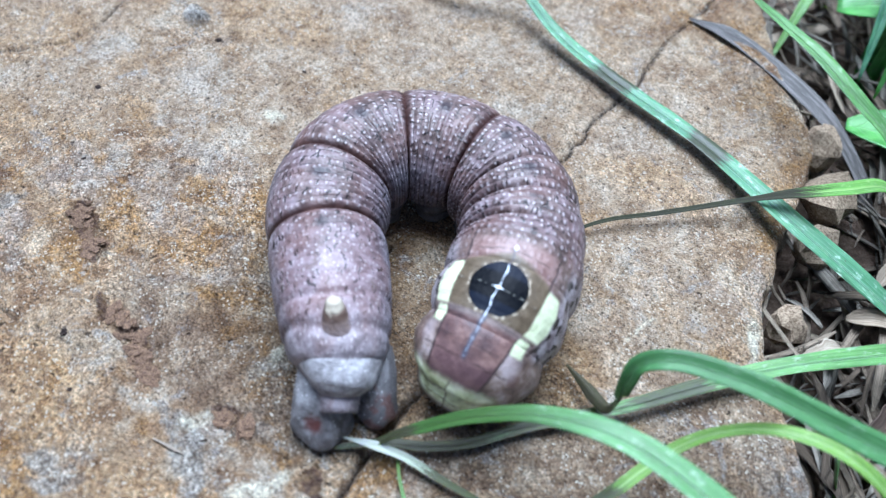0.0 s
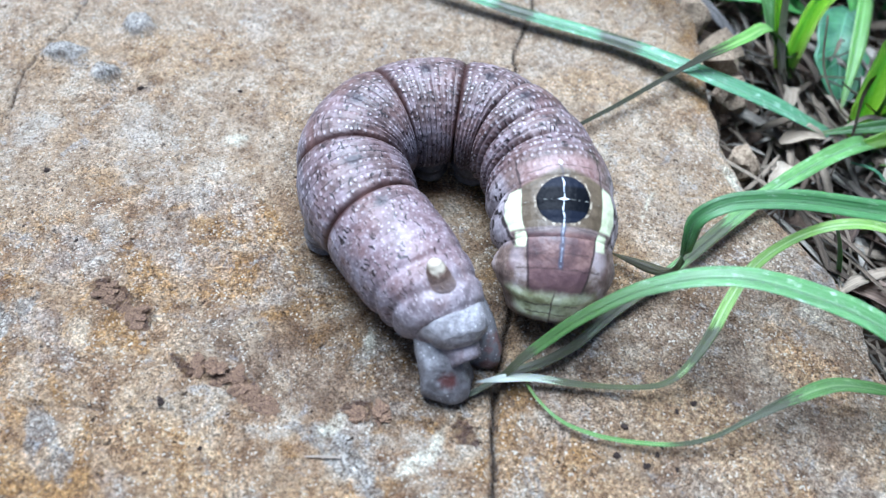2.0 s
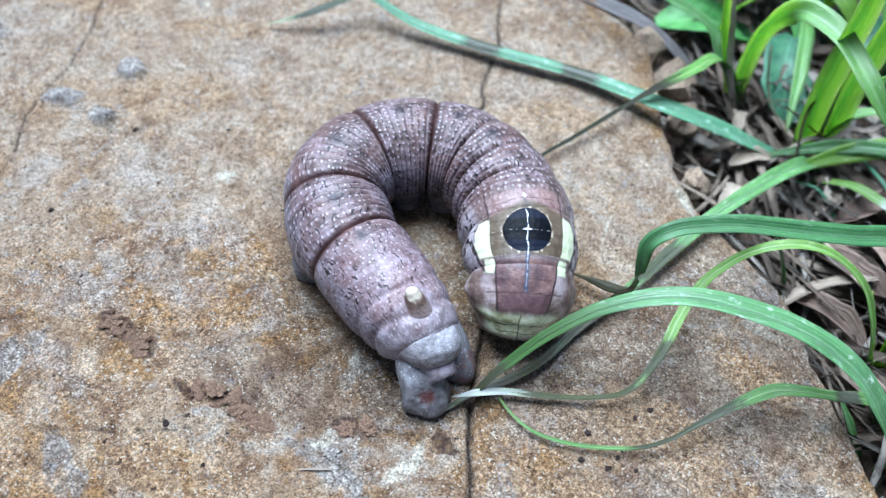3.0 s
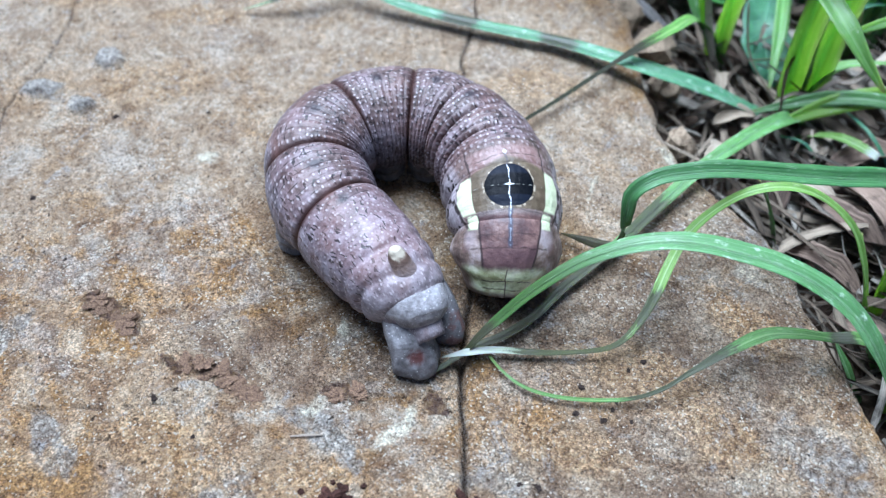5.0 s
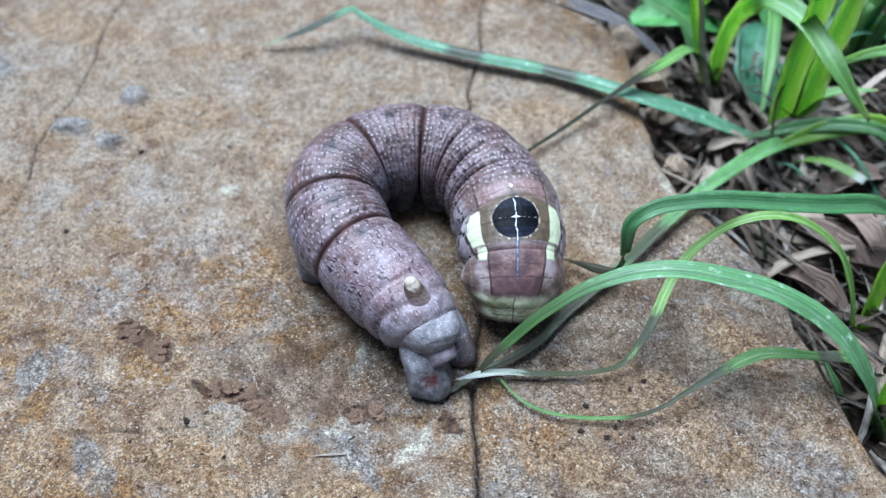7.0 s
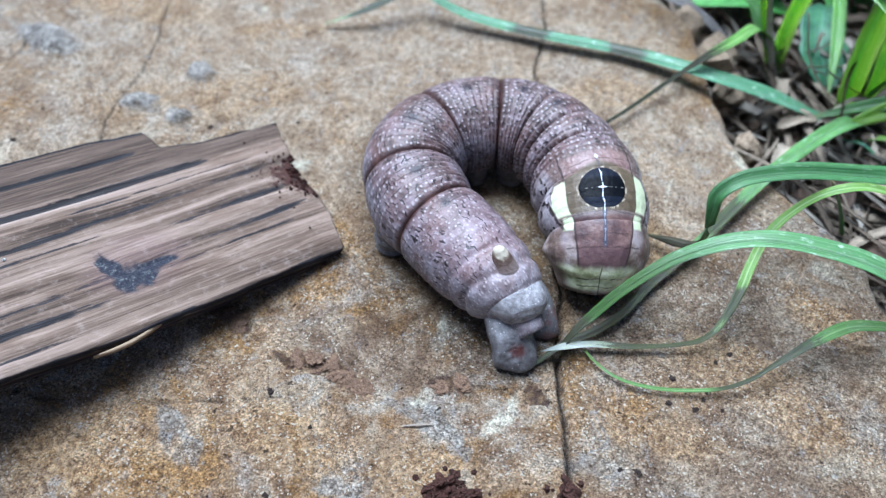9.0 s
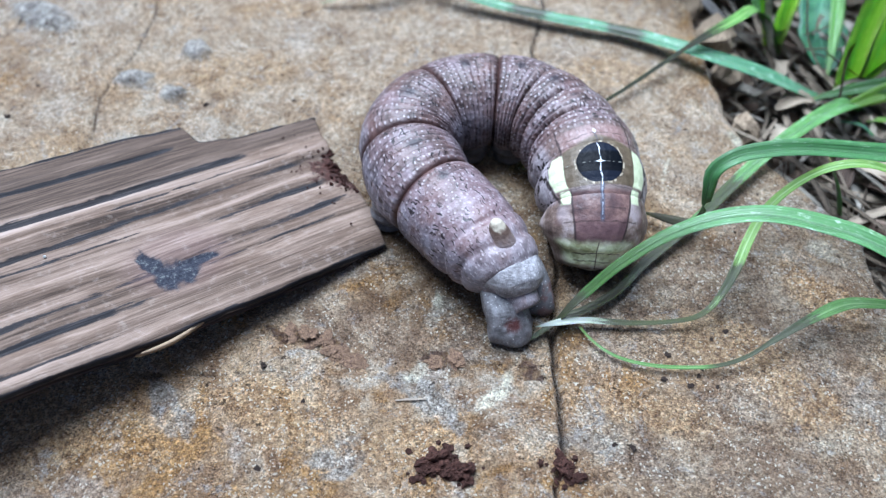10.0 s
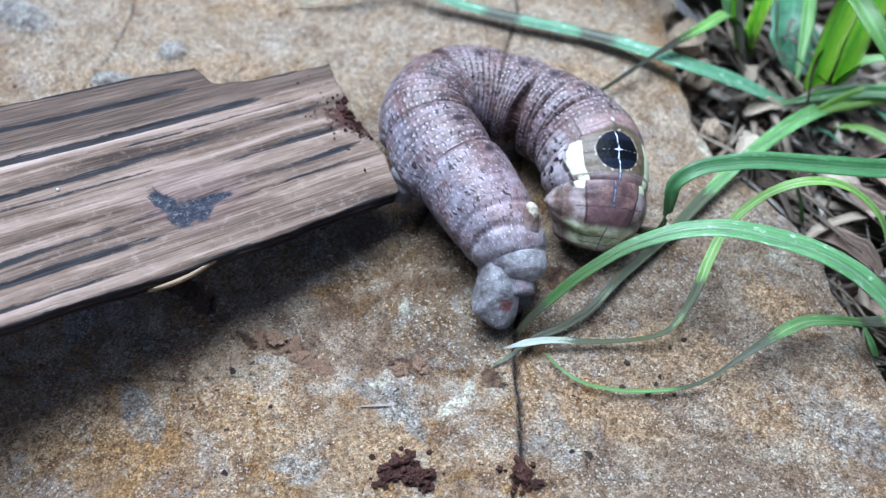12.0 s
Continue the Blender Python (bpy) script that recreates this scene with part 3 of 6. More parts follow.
def caterpillar_material():
    """Skin: the attributes s (from the tail), w (round from the back's middle line), both in millimetres, and ring (which fold)."""
    n = Nodes("caterpillar_skin", 0.42, 0.5)
    s, w, ring, p = n.attr("s"), n.attr("w"), n.attr("ring"), n.vec(n.attr("s"), n.attr("w"), 0.0)
    broad = n.noise(p, 0.16, 4, 0.6)
    q = n.mm()
    fine = n.noise(q, 1.2, 4, 0.65)
    mott = n.noise(q, 0.6, 5, 0.7)
    c = n.ramp(n.math("ADD", n.math("MULTIPLY", broad, 0.5), n.math("MULTIPLY", mott, 0.5)), [(0.41, (0.075, 0.048, 0.046)), (0.47, (0.16, 0.11, 0.11)), (0.53, (0.26, 0.195, 0.20)), (0.60, (0.40, 0.33, 0.35))])
    c = n.mix(n.math("MULTIPLY", n.step(fine, 0.5, 0.66), 0.35), c, (0.34, 0.285, 0.30))
    c = n.mix(n.math("MULTIPLY", n.step(fine, 0.46, 0.32), 0.55), c, (0.055, 0.038, 0.038))
    # paler lilac tail
    tailward = n.step(s, 26, 6)
    c = n.mix(n.math("MULTIPLY", tailward, 0.78), c, n.ramp(mott, [(0.36, (0.20, 0.135, 0.14)), (0.5, (0.34, 0.25, 0.262)), (0.64, (0.50, 0.42, 0.45))]))
    c = n.mix(n.math("MULTIPLY", n.math("MULTIPLY", n.step(n.math("ABSOLUTE", w), 4.5, 8.5), n.step(s, 48, 30)), 0.75), c, n.ramp(mott, [(0.36, (0.15, 0.145, 0.175)), (0.5, (0.27, 0.265, 0.31)), (0.64, (0.42, 0.42, 0.48))]))
    c = n.mix(n.math("MULTIPLY", n.step(n.noise(p, 0.30, 4, 0.65), 0.56, 0.66), 0.5), c, (0.13, 0.085, 0.06))
    c = n.mix(n.math("MULTIPLY", n.step(s, 7.0, 2.0), 0.55), c, n.ramp(mott, [(0.36, (0.25, 0.245, 0.26)), (0.5, (0.37, 0.365, 0.385)), (0.64, (0.50, 0.50, 0.52))]))
    c = n.mix(n.math("MULTIPLY", n.math("MULTIPLY", n.step(n.math("ABSOLUTE", w), 6.0, 2.5), n.math("MULTIPLY", n.step(s, 12, 18), n.step(n.noise(p, 0.35, 3, 0.6), 0.36, 0.6))), 0.55), c, n.ramp(mott, [(0.38, (0.09, 0.062, 0.05)), (0.5, (0.19, 0.14, 0.115)), (0.62, (0.30, 0.24, 0.205))]))
    # colour darkened along the grooves between the folds, most on the curl's inner side
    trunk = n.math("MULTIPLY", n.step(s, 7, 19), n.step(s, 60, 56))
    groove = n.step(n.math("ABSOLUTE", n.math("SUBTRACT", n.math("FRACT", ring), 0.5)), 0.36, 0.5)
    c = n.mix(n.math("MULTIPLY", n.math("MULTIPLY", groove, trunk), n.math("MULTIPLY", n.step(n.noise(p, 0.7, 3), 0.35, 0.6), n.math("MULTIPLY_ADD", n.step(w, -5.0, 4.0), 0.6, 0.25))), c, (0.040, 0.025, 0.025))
    # rows of pale granules, one row on each fold
    col = n.math("MULTIPLY", w, 1.3)
    grid = n.vec(n.math("ADD", ring, 0.5), col)
    on_rings = n.step(s, 15.5, 16.2)
    d = n.math("MULTIPLY_ADD", on_rings, n.math("SUBTRACT", n.voronoi(grid, 1.0, random=0.45, flat=True), n.voronoi(p, 1.35, random=0.8, flat=True)), n.voronoi(p, 1.35, random=0.8, flat=True))
    keep = n.step(n.noise(p, 0.75, 3), 0.30, 0.50)
    c = n.mix(n.math("MULTIPLY", n.math("MULTIPLY", n.step(d, 0.25, 0.13), keep), n.math("MULTIPLY_ADD", trunk, 0.10, 0.56)), c, (0.70, 0.65, 0.655))
    # short black dashes
    bend = n.math("MULTIPLY", n.math("SUBTRACT", n.noise(p, 0.5, 2), 0.5), 2.4)
    dash = n.voronoi(n.vec(n.math("MULTIPLY", n.math("ADD", s, n.math("MULTIPLY", w, 0.3)), 0.42), n.math("MULTIPLY", n.math("ADD", w, bend), 1.5)), 1.0, flat=True)
    few = n.step(n.noise(p, 0.7, 2), 0.40, 0.46)
    c = n.mix(n.math("MULTIPLY", n.math("MULTIPLY", n.step(dash, 0.20, 0.14), few), n.math("MULTIPLY", n.step(s, 2.5, 6.5), 0.92)), c, (0.016, 0.011, 0.013))
    # dark peppering, thicker towards the back
    pepper = n.voronoi(q, 1.7)
    c = n.mix(n.math("MULTIPLY", n.math("MULTIPLY", n.step(pepper, 0.22, 0.12), n.step(n.noise(p, 0.45, 3), 0.46, 0.60)), 0.7), c, (0.03, 0.02, 0.022))
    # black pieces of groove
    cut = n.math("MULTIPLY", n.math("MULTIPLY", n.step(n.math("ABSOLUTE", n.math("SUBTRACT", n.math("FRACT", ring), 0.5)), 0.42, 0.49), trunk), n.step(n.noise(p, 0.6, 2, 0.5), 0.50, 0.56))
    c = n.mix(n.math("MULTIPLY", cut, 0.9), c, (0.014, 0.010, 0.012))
    # one dark blotch on each segment's back
    c = n.mix(n.math("MULTIPLY", n.math("MULTIPLY", n.attr("blotch"), 1.5), n.step(fine, 0.34, 0.48), clamp=True), c, (0.042, 0.030, 0.037))
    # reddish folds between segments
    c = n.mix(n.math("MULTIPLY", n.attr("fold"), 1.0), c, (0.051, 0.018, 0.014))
    c = n.mix(n.math("MULTIPLY", n.step(n.noise(p, 0.22, 3, 0.6), 0.48, 0.66), 0.35), c, (0.30, 0.17, 0.14))
    c = n.mix(1.0, c, (0.60, 0.585, 0.60), "MULTIPLY")
    # ---- the mask on the thorax ----
    aw = n.math("ABSOLUTE", w)
    e = n.attr("e")
    mul, sub, add = (lambda x, y: n.math("MULTIPLY", x, y)), (lambda x, y: n.math("SUBTRACT", x, y)), (lambda x, y: n.math("ADD", x, y))

    def box(lo, hi, soft=0.35):
        return mul(n.step(e, lo - soft, lo + soft), n.step(e, hi + soft, hi - soft))

    wob = mul(sub(n.noise(q, 0.8, 4, 0.6), 0.5), 0.9)
    chest = n.step(e, -7.5, -4.5)
    c = n.mix(mul(chest, 0.5), c, n.ramp(fine, [(0.3, (0.11, 0.072, 0.058)), (0.7, (0.27, 0.205, 0.175))]))
    # pale flanks with black marks behind the mask
    flank = mul(mul(chest, n.step(aw, 5.4, 6.6)), n.step(e, 4.6, 3.6))
    c = n.mix(mul(flank, 0.75), c, n.ramp(mott, [(0.40, (0.24, 0.205, 0.22)), (0.6, (0.46, 0.43, 0.45))]))
    marks = n.noise(n.vec(mul(e, 0.75), mul(w, 0.9)), 1.0, 2, 0.5)
    c = n.mix(mul(flank, n.step(marks, 0.555, 0.60)), c, (0.018, 0.014, 0.014))
    # rosy back above the eye mark
    rosy = mul(box(-5.4, -2.4, 0.8), n.step(aw, 5.2, 3.0))
    c = n.mix(mul(rosy, 0.42), c, n.ramp(fine, [(0.3, (0.22, 0.11, 0.10)), (0.7, (0.40, 0.26, 0.24))]))
    # olive-brown saddle round the eye mark
    tan = n.ramp(fine, [(0.3, (0.065, 0.048, 0.028)), (0.7, (0.13, 0.098, 0.06))])
    c = n.mix(mul(mul(n.step(add(e, mul(sub(4.1, aw), 0.35)), -3.0, -2.3), n.step(e, 2.55, 2.40)), n.step(add(aw, mul(wob, 0.5)), 4.25, 4.0)), c, tan)
    # first segment: smooth tan flanks
    first = n.step(e, 3.4, 4.6)
    c = n.mix(mul(first, 0.85), c, n.ramp(n.noise(q, 0.5, 4, 0.6), [(0.38, (0.07, 0.045, 0.034)), (0.48, (0.17, 0.122, 0.096)), (0.56, (0.27, 0.215, 0.19)), (0.64, (0.40, 0.34, 0.33))]))
    brown = mul(n.step(n.math("ABSOLUTE", sub(e, add(6.7, wob))), 0.8, 0.35), n.step(n.math("ABSOLUTE", sub(aw, 5.3)), 0.8, 0.4))
    c = n.mix(mul(brown, 0.7), c, (0.11, 0.06, 0.05))
    pale = mul(box(4.6, 6.6, 1.1), n.step(n.math("ABSOLUTE", sub(aw, add(4.6, wob))), 1.3, 0.2))
    c = n.mix(mul(pale, 0.55), c, (0.42, 0.36, 0.37))
    # mauve shield between the eye mark and the collar
    half = n.math("MULTIPLY_ADD", e, -0.13, 4.05)
    inset = sub(aw, add(half, mul(wob, 0.22)))
    shield = mul(mul(n.step(e, 2.35, 2.65), n.step(add(e, wob), 10.0, 8.8)), n.step(inset, 0.10, -0.10))
    tone = n.ramp(n.noise(q, 0.5, 4, 0.6), [(0.34, (0.06, 0.034, 0.036)), (0.5, (0.115, 0.065, 0.06)), (0.66, (0.21, 0.125, 0.105))])
    tone = n.mix(mul(n.step(e, 5.5, 7.5), 0.5), tone, (0.095, 0.05, 0.06))
    tone = n.mix(mul(n.step(e, 3.3, 2.7), 0.6), tone, (0.19, 0.165, 0.15))
    c = n.mix(mul(shield, 0.95), c, tone)
    c = n.mix(mul(mul(box(2.9, 9.6, 0.3), n.step(n.math("ABSOLUTE", inset), 0.20, 0.06)), 0.85), c, (0.03, 0.018, 0.02))
    # cream bars beside the mask, in two pieces
    inner = sub(4.15, mul(n.step(e, 1.6, 3.4), 0.62))
    outer = add(n.math("MULTIPLY_ADD", n.math("POWER", add(n.math("ABSOLUTE", sub(e, 0.2)), 0.001), 2.0), -0.10, 6.25), mul(wob, 0.5))
    upper = mul(mul(n.step(sub(aw, inner), -0.1, 0.12), n.step(sub(aw, outer), 0.12, -0.14)), box(-2.3, 2.45, 0.22))
    lower = mul(mul(n.step(sub(aw, inner), 0.0, 0.22), n.step(sub(aw, add(5.0, mul(wob, 0.4))), 0.2, -0.2)), box(2.75, 4.5, 0.2))
    cream = n.ramp(fine, [(0.3, (0.50, 0.55, 0.33)), (0.7, (0.66, 0.71, 0.48))])
    c = n.mix(n.math("MAXIMUM", upper, lower), c, cream)
    rim = mul(mul(box(-0.6, 4.4, 0.5), n.step(n.math("ABSOLUTE", sub(sub(aw, outer), 0.38)), 0.36, 0.10)), n.step(marks, 0.40, 0.50))
    c = n.mix(mul(rim, 0.9), c, (0.025, 0.018, 0.017))
    # thin dark lines running back from the saddle's corners
    lines = mul(mul(box(-6.4, -2.2, 0.4), n.step(n.math("ABSOLUTE", sub(aw, add(4.2, mul(wob, 0.8)))), 0.16, 0.05)), 0.8)
    c = n.mix(lines, c, (0.03, 0.02, 0.02))
    # greenish cream collar
    collar = mul(mul(n.step(add(e, mul(wob, 1.2)), 8.7, 10.2), n.step(add(e, mul(wob, 0.8)), 13.2, 11.8)), n.step(add(aw, mul(wob, 1.5)), 6.6, 3.9))
    c = n.mix(collar, c, n.ramp(n.noise(q, 0.6, 4, 0.6), [(0.38, (0.34, 0.37, 0.18)), (0.5, (0.62, 0.68, 0.40)), (0.62, (0.82, 0.87, 0.62))]))
    # cross folds, wavering
    for at, dark, wide in ((-4.3, 0.6, 3.4), (2.5, 0.45, 5.6), (5.1, 0.6, 3.4), (6.6, 0.6, 4.6), (10.9, 0.8, 3.4), (12.0, 0.7, 3.6), (12.9, 0.7, 3.0)):
        c = n.mix(mul(mul(n.step(n.math("ABSOLUTE", sub(e, add(at, add(mul(wob, 0.9), mul(aw, 0.06))))), 0.15, 0.03), n.step(aw, wide + 0.4, wide - 0.4)), mul(n.step(n.noise(p, 0.9, 2), 0.32, 0.5), dark)), c, (0.035, 0.02, 0.02))
    c = n.mix(mul(mul(n.step(n.math("ABSOLUTE", w), 0.12, 0.04), box(9.0, 15.0, 0.3)), 0.8), c, (0.05, 0.035, 0.03))
    # the black eye mark with its broken pale rim
    eo = n.math("ADD", e, 0.3)
    r = add(n.math("SQRT", add(mul(eo, eo), mul(w, w))), mul(wob, 0.16))
    speck = n.step(n.noise(p, 1.5, 3), 0.49, 0.60)
    c = n.mix(mul(mul(n.step(r, 2.95, 2.74), speck), n.step(e, 2.6, 2.4)), c, (0.40, 0.35, 0.26))
    eye = mul(n.step(r, 2.66, 2.58), n.step(add(e, mul(wob, 0.3)), 2.25, 2.12))
    # navy bands put the reflections on the eye mark into its colour
    painted_sheen = n.math("MAXIMUM", n.step(e, -1.5, -1.9), n.step(e, 0.75, 0.95))
    c = n.mix(eye, c, n.mix(painted_sheen, (0.003, 0.004, 0.006), (0.009, 0.012, 0.021)))
    bead = add(mul(wob, 0.35), mul(sub(n.noise(p, 1.7, 3), 0.5), 0.45))
    c = n.mix(mul(n.step(n.math("ABSOLUTE", add(w, bead)), 0.14, 0.05), mul(box(-4.8, -2.5, 0.3), 0.7)), c, (0.05, 0.04, 0.045))
    mid = mul(mul(n.step(n.math("ABSOLUTE", add(w, bead)), 0.11, 0.03), box(-2.7, 6.5, 0.3)), n.step(n.noise(n.vec(e, 3.0), 1.7, 2), 0.38, 0.52))
    c = n.mix(mul(n.step(n.math("ABSOLUTE", add(w, bead)), 0.34, 0.12), mul(box(2.2, 6.6, 0.3), 0.75)), c, (0.04, 0.05, 0.08))
    c = n.mix(mul(mid, 0.9), c, n.mix(n.step(e, 2.2, 3.4), (0.66, 0.72, 0.80), (0.19, 0.21, 0.26)))
    c = n.mix(mul(mul(n.step(add(n.math("ABSOLUTE", add(e, 4.6)), mul(aw, 1.6)), 0.5, 0.25), 1.0), 0.8), c, (0.50, 0.52, 0.55))
    at_bar = n.math("ABSOLUTE", add(e, add(0.3, mul(wob, 0.3))))
    c = n.mix(mul(mul(n.step(at_bar, 0.09, 0.03), n.step(aw, 4.1, 3.8)), mul(speck, 0.3)), c, (0.50, 0.50, 0.45))
    c = n.mix(n.step(add(at_bar, mul(aw, 0.26)), 0.19, 0.09), c, (0.66, 0.71, 0.76))
    rough = n.math("ADD", n.math("MULTIPLY", fine, 0.35), n.math("MULTIPLY_ADD", eye, -0.03, 0.30))
    n.put(n.b.inputs["Specular IOR Level"], n.math("MULTIPLY_ADD", eye, -0.38, 0.45))
    h = n.math("ADD", n.math("MULTIPLY", n.math("MULTIPLY", n.step(d, 0.45, 0.1), n.math("MULTIPLY_ADD", trunk, 0.7, 0.3)), 0.26), n.math("MULTIPLY", fine, 0.8))
    return n.done(c, rough, n.bump(h, 0.00016, 1.0), 0.0)


def body_radius(s, th):
    """How the folds shape the skin: a factor on the radius, the ring number, the crease depth."""
    k = np.clip(np.searchsorted(CREASES, s, side="right") - 1, 0, len(CREASES) - 2)
    lo, hi = np.array(CREASES)[k], np.array(CREASES)[k + 1]
    f = np.clip((s - lo) / (hi - lo), 0, 1)
    rings = np.where(s < 15.8, 15, np.where(s < 59.5, np.round((hi - lo) * 1.1), 4))
    ring = k * 20 + f * rings
    groove = np.abs(np.mod(f * rings, 1) - 0.5) * 2
    fine = -0.055 * groove**4
    fine = np.where(s < 15.8, fine * 0.3, fine)
    fine = np.where(s > 57, fine * 0.3, fine)
    fine = fine * (0.3 + 0.85 * smooth(-0.7, 1.3, th))
    gap = np.minimum(s - lo, hi - s)
    crease = np.where(s > 57.5, np.exp(-((gap / 0.95) ** 2)), np.exp(-np.maximum(gap, 0) / 0.55))
    crease = np.where((s < 6) | (s > 66.6), 0, crease)
    deep = np.where(s > 56, 0.006 + 0.075 * smooth(0.7, 1.5, np.abs(th)), 0.13)
    inner = smooth(-0.9, 1.0, th)
    deep = deep * np.where((s > 43.8) & (s < 57.5), 0.15 + 0.95 * inner, 0.55 + 0.5 * inner)
    belly = 0.022 * np.sin(np.pi * f)
    return 1 + fine - deep * crease + belly, ring, crease, f


def rest_end(sp):
    return sp[0][-1]


def skin(sp, lo, hi, material):
    """One segment's skin from lo to hi with a tuck at each end, in the frame of its middle."""
    s = np.arange(lo, hi + 0.01, 0.16)
    around = 112
    th = np.linspace(-math.pi, math.pi, around + 1)
    tuck = np.array([2.4, 1.7, 1.1, 0.5])
    front, back = lo - tuck * 0.9, hi + tuck[::-1] * 0.9
    full = np.r_[front, s, back]
    shrink = np.r_[1 - 0.05 * tuck**0.7 - 0.035 * tuck, np.ones(len(s)), 1 - 0.05 * tuck[::-1] ** 0.7 - 0.035 * tuck[::-1]]
    inside = np.clip(full, lo, hi - 1e-6)
    ss, tt = np.meshgrid(full, th, indexing="ij")
    si = np.repeat(inside[:, None], around + 1, 1)
    place, r, t, side, up = along(sp, ss)
    factor, ring, crease, f = body_radius(si, tt)
    r = r * factor * shrink[:, None]
    # lower side flatter, with a fleshy ridge low on the flanks
    low = smooth(1.75, 2.6, np.abs(tt))
    r = r * (1 - 0.06 * low + 0.035 * np.exp(-((np.abs(tt) - 1.9) / 0.22) ** 2) * np.sin(np.pi * f) ** 2)
    r = r + 0.09 * fbm(ss * 1.0, tt * 6.4, 3.2, 3, 31) + 0.03 * fbm(ss * 1.0, tt * 6.4, 0.8, 3, 32)
    # the first thoracic segment swells at the sides
    r = r * (1 + 0.03 * smooth(64.3, 66.4, si) * (1 - smooth(66.6, 68.8, si)) * np.exp(-((np.abs(tt) - 1.5) / 0.8) ** 2))
    # soft wrinkles on the tail flap
    r = r + np.where(si < 9.5, -0.30 * np.abs(np.sin(si * 1.15 + 0.5 * np.cos(tt * 2) + 1.1 * fbm(ss, tt * 4, 5, 2, 33))) ** 6 * (1 - smooth(6.0, 9.5, si)), 0)
    p = place + r[..., None] * (np.sin(tt)[..., None] * side + np.cos(tt)[..., None] * up)
    m = frame_matrix(sp, (lo + hi) / 2)
    inv = np.array(m.inverted())
    p = p @ inv[:3, :3].T + inv[:3, 3] / MM
    rows, cols = p.shape[:2]
    verts = p.reshape(-1, 3)
    faces = grid_faces(rows, cols)
    a, b = len(verts), len(verts) + 1
    verts = np.vstack([verts, p[0].mean(0), p[-1].mean(0)])
    faces += [(a, j + 1, j) for j in range(cols - 1)] + [(b, (rows - 1) * cols + j, (rows - 1) * cols + j + 1) for j in range(cols - 1)]
    # the same run measured along the back
    line = np.arange(0, rest_end(sp), 0.1)
    lp, lr, lt, ls, lu = along(sp, line)
    run = np.r_[0, np.cumsum(np.linalg.norm(np.diff(lp + lu * lr[:, None], axis=0), axis=1))]
    back_run = np.interp(ss, line, run) + np.maximum(ss - line[-1], 0) - np.interp(EYE_AT, line, run)
    cap = lambda v: np.r_[np.asarray(v).ravel(), 0, 0]  # noqa: E731
    w = tt * 6.3
    blotch = np.exp(-((si - lo - np.where(si < 15.8, 14.0, 0.5 * (hi - lo))) / 0.6) ** 2) * np.exp(-((w + 0.6) / 0.8) ** 2) * (si < 52)
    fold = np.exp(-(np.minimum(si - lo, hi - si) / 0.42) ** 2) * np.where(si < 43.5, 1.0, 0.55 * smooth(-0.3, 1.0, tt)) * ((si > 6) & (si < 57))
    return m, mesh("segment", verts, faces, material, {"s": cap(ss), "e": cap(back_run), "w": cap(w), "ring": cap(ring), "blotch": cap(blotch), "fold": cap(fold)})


def lump(name, rows, material, attrs=None, around=20, flatten=1.0, rough=0.0, square=1.0, folds=0.0):
    """A rounded form round a line of x, y, z, radius, closed at both ends, in millimetres."""
    line, _ = curve(rows, max(10, 8 * len(rows)))
    tangent = np.gradient(line[:, :3], axis=0)
    tangent /= np.linalg.norm(tangent, axis=1)[:, None] + 1e-9
    ref = np.array((0.3, 0.2, 1.0)) if abs(tangent[0][2]) < 0.8 else np.array((0.2, 1.0, 0.1))
    side = np.cross(tangent, ref)
    side /= np.linalg.norm(side, axis=1)[:, None]
    up = np.cross(side, tangent)
    th = np.linspace(0, 2 * math.pi, around, endpoint=False)
    r = line[:, 3][:, None] * (1 + rough * fbm(np.cos(th)[None, :] * 3 + line[:, :1], np.sin(th)[None, :] * 3 + line[:, 1:2], 1.2, 3, 41))
    r = r * (1 + folds * np.sin(np.linspace(0, 17, len(line))[:, None] + 0.5 * np.cos(2 * th)[None, :]))
    cx, sx = (np.sign(v) * np.abs(v) ** square for v in (np.cos(th), np.sin(th)))
    p = line[:, None, :3] + r[..., None] * (cx[None, :, None] * side[:, None] * flatten + sx[None, :, None] * up[:, None])
    verts, rows_n = p.reshape(-1, 3), len(line)
    a, b = len(verts), len(verts) + 1
    verts = np.vstack([verts, line[0, :3], line[-1, :3]])
    faces = grid_faces(rows_n, around, wrap=True)
    faces += [(a, (j + 1) % around, j) for j in range(around)] + [(b, (rows_n - 1) * around + j, (rows_n - 1) * around + (j + 1) % around) for j in range(around)]
    return mesh(name, verts, faces, material)


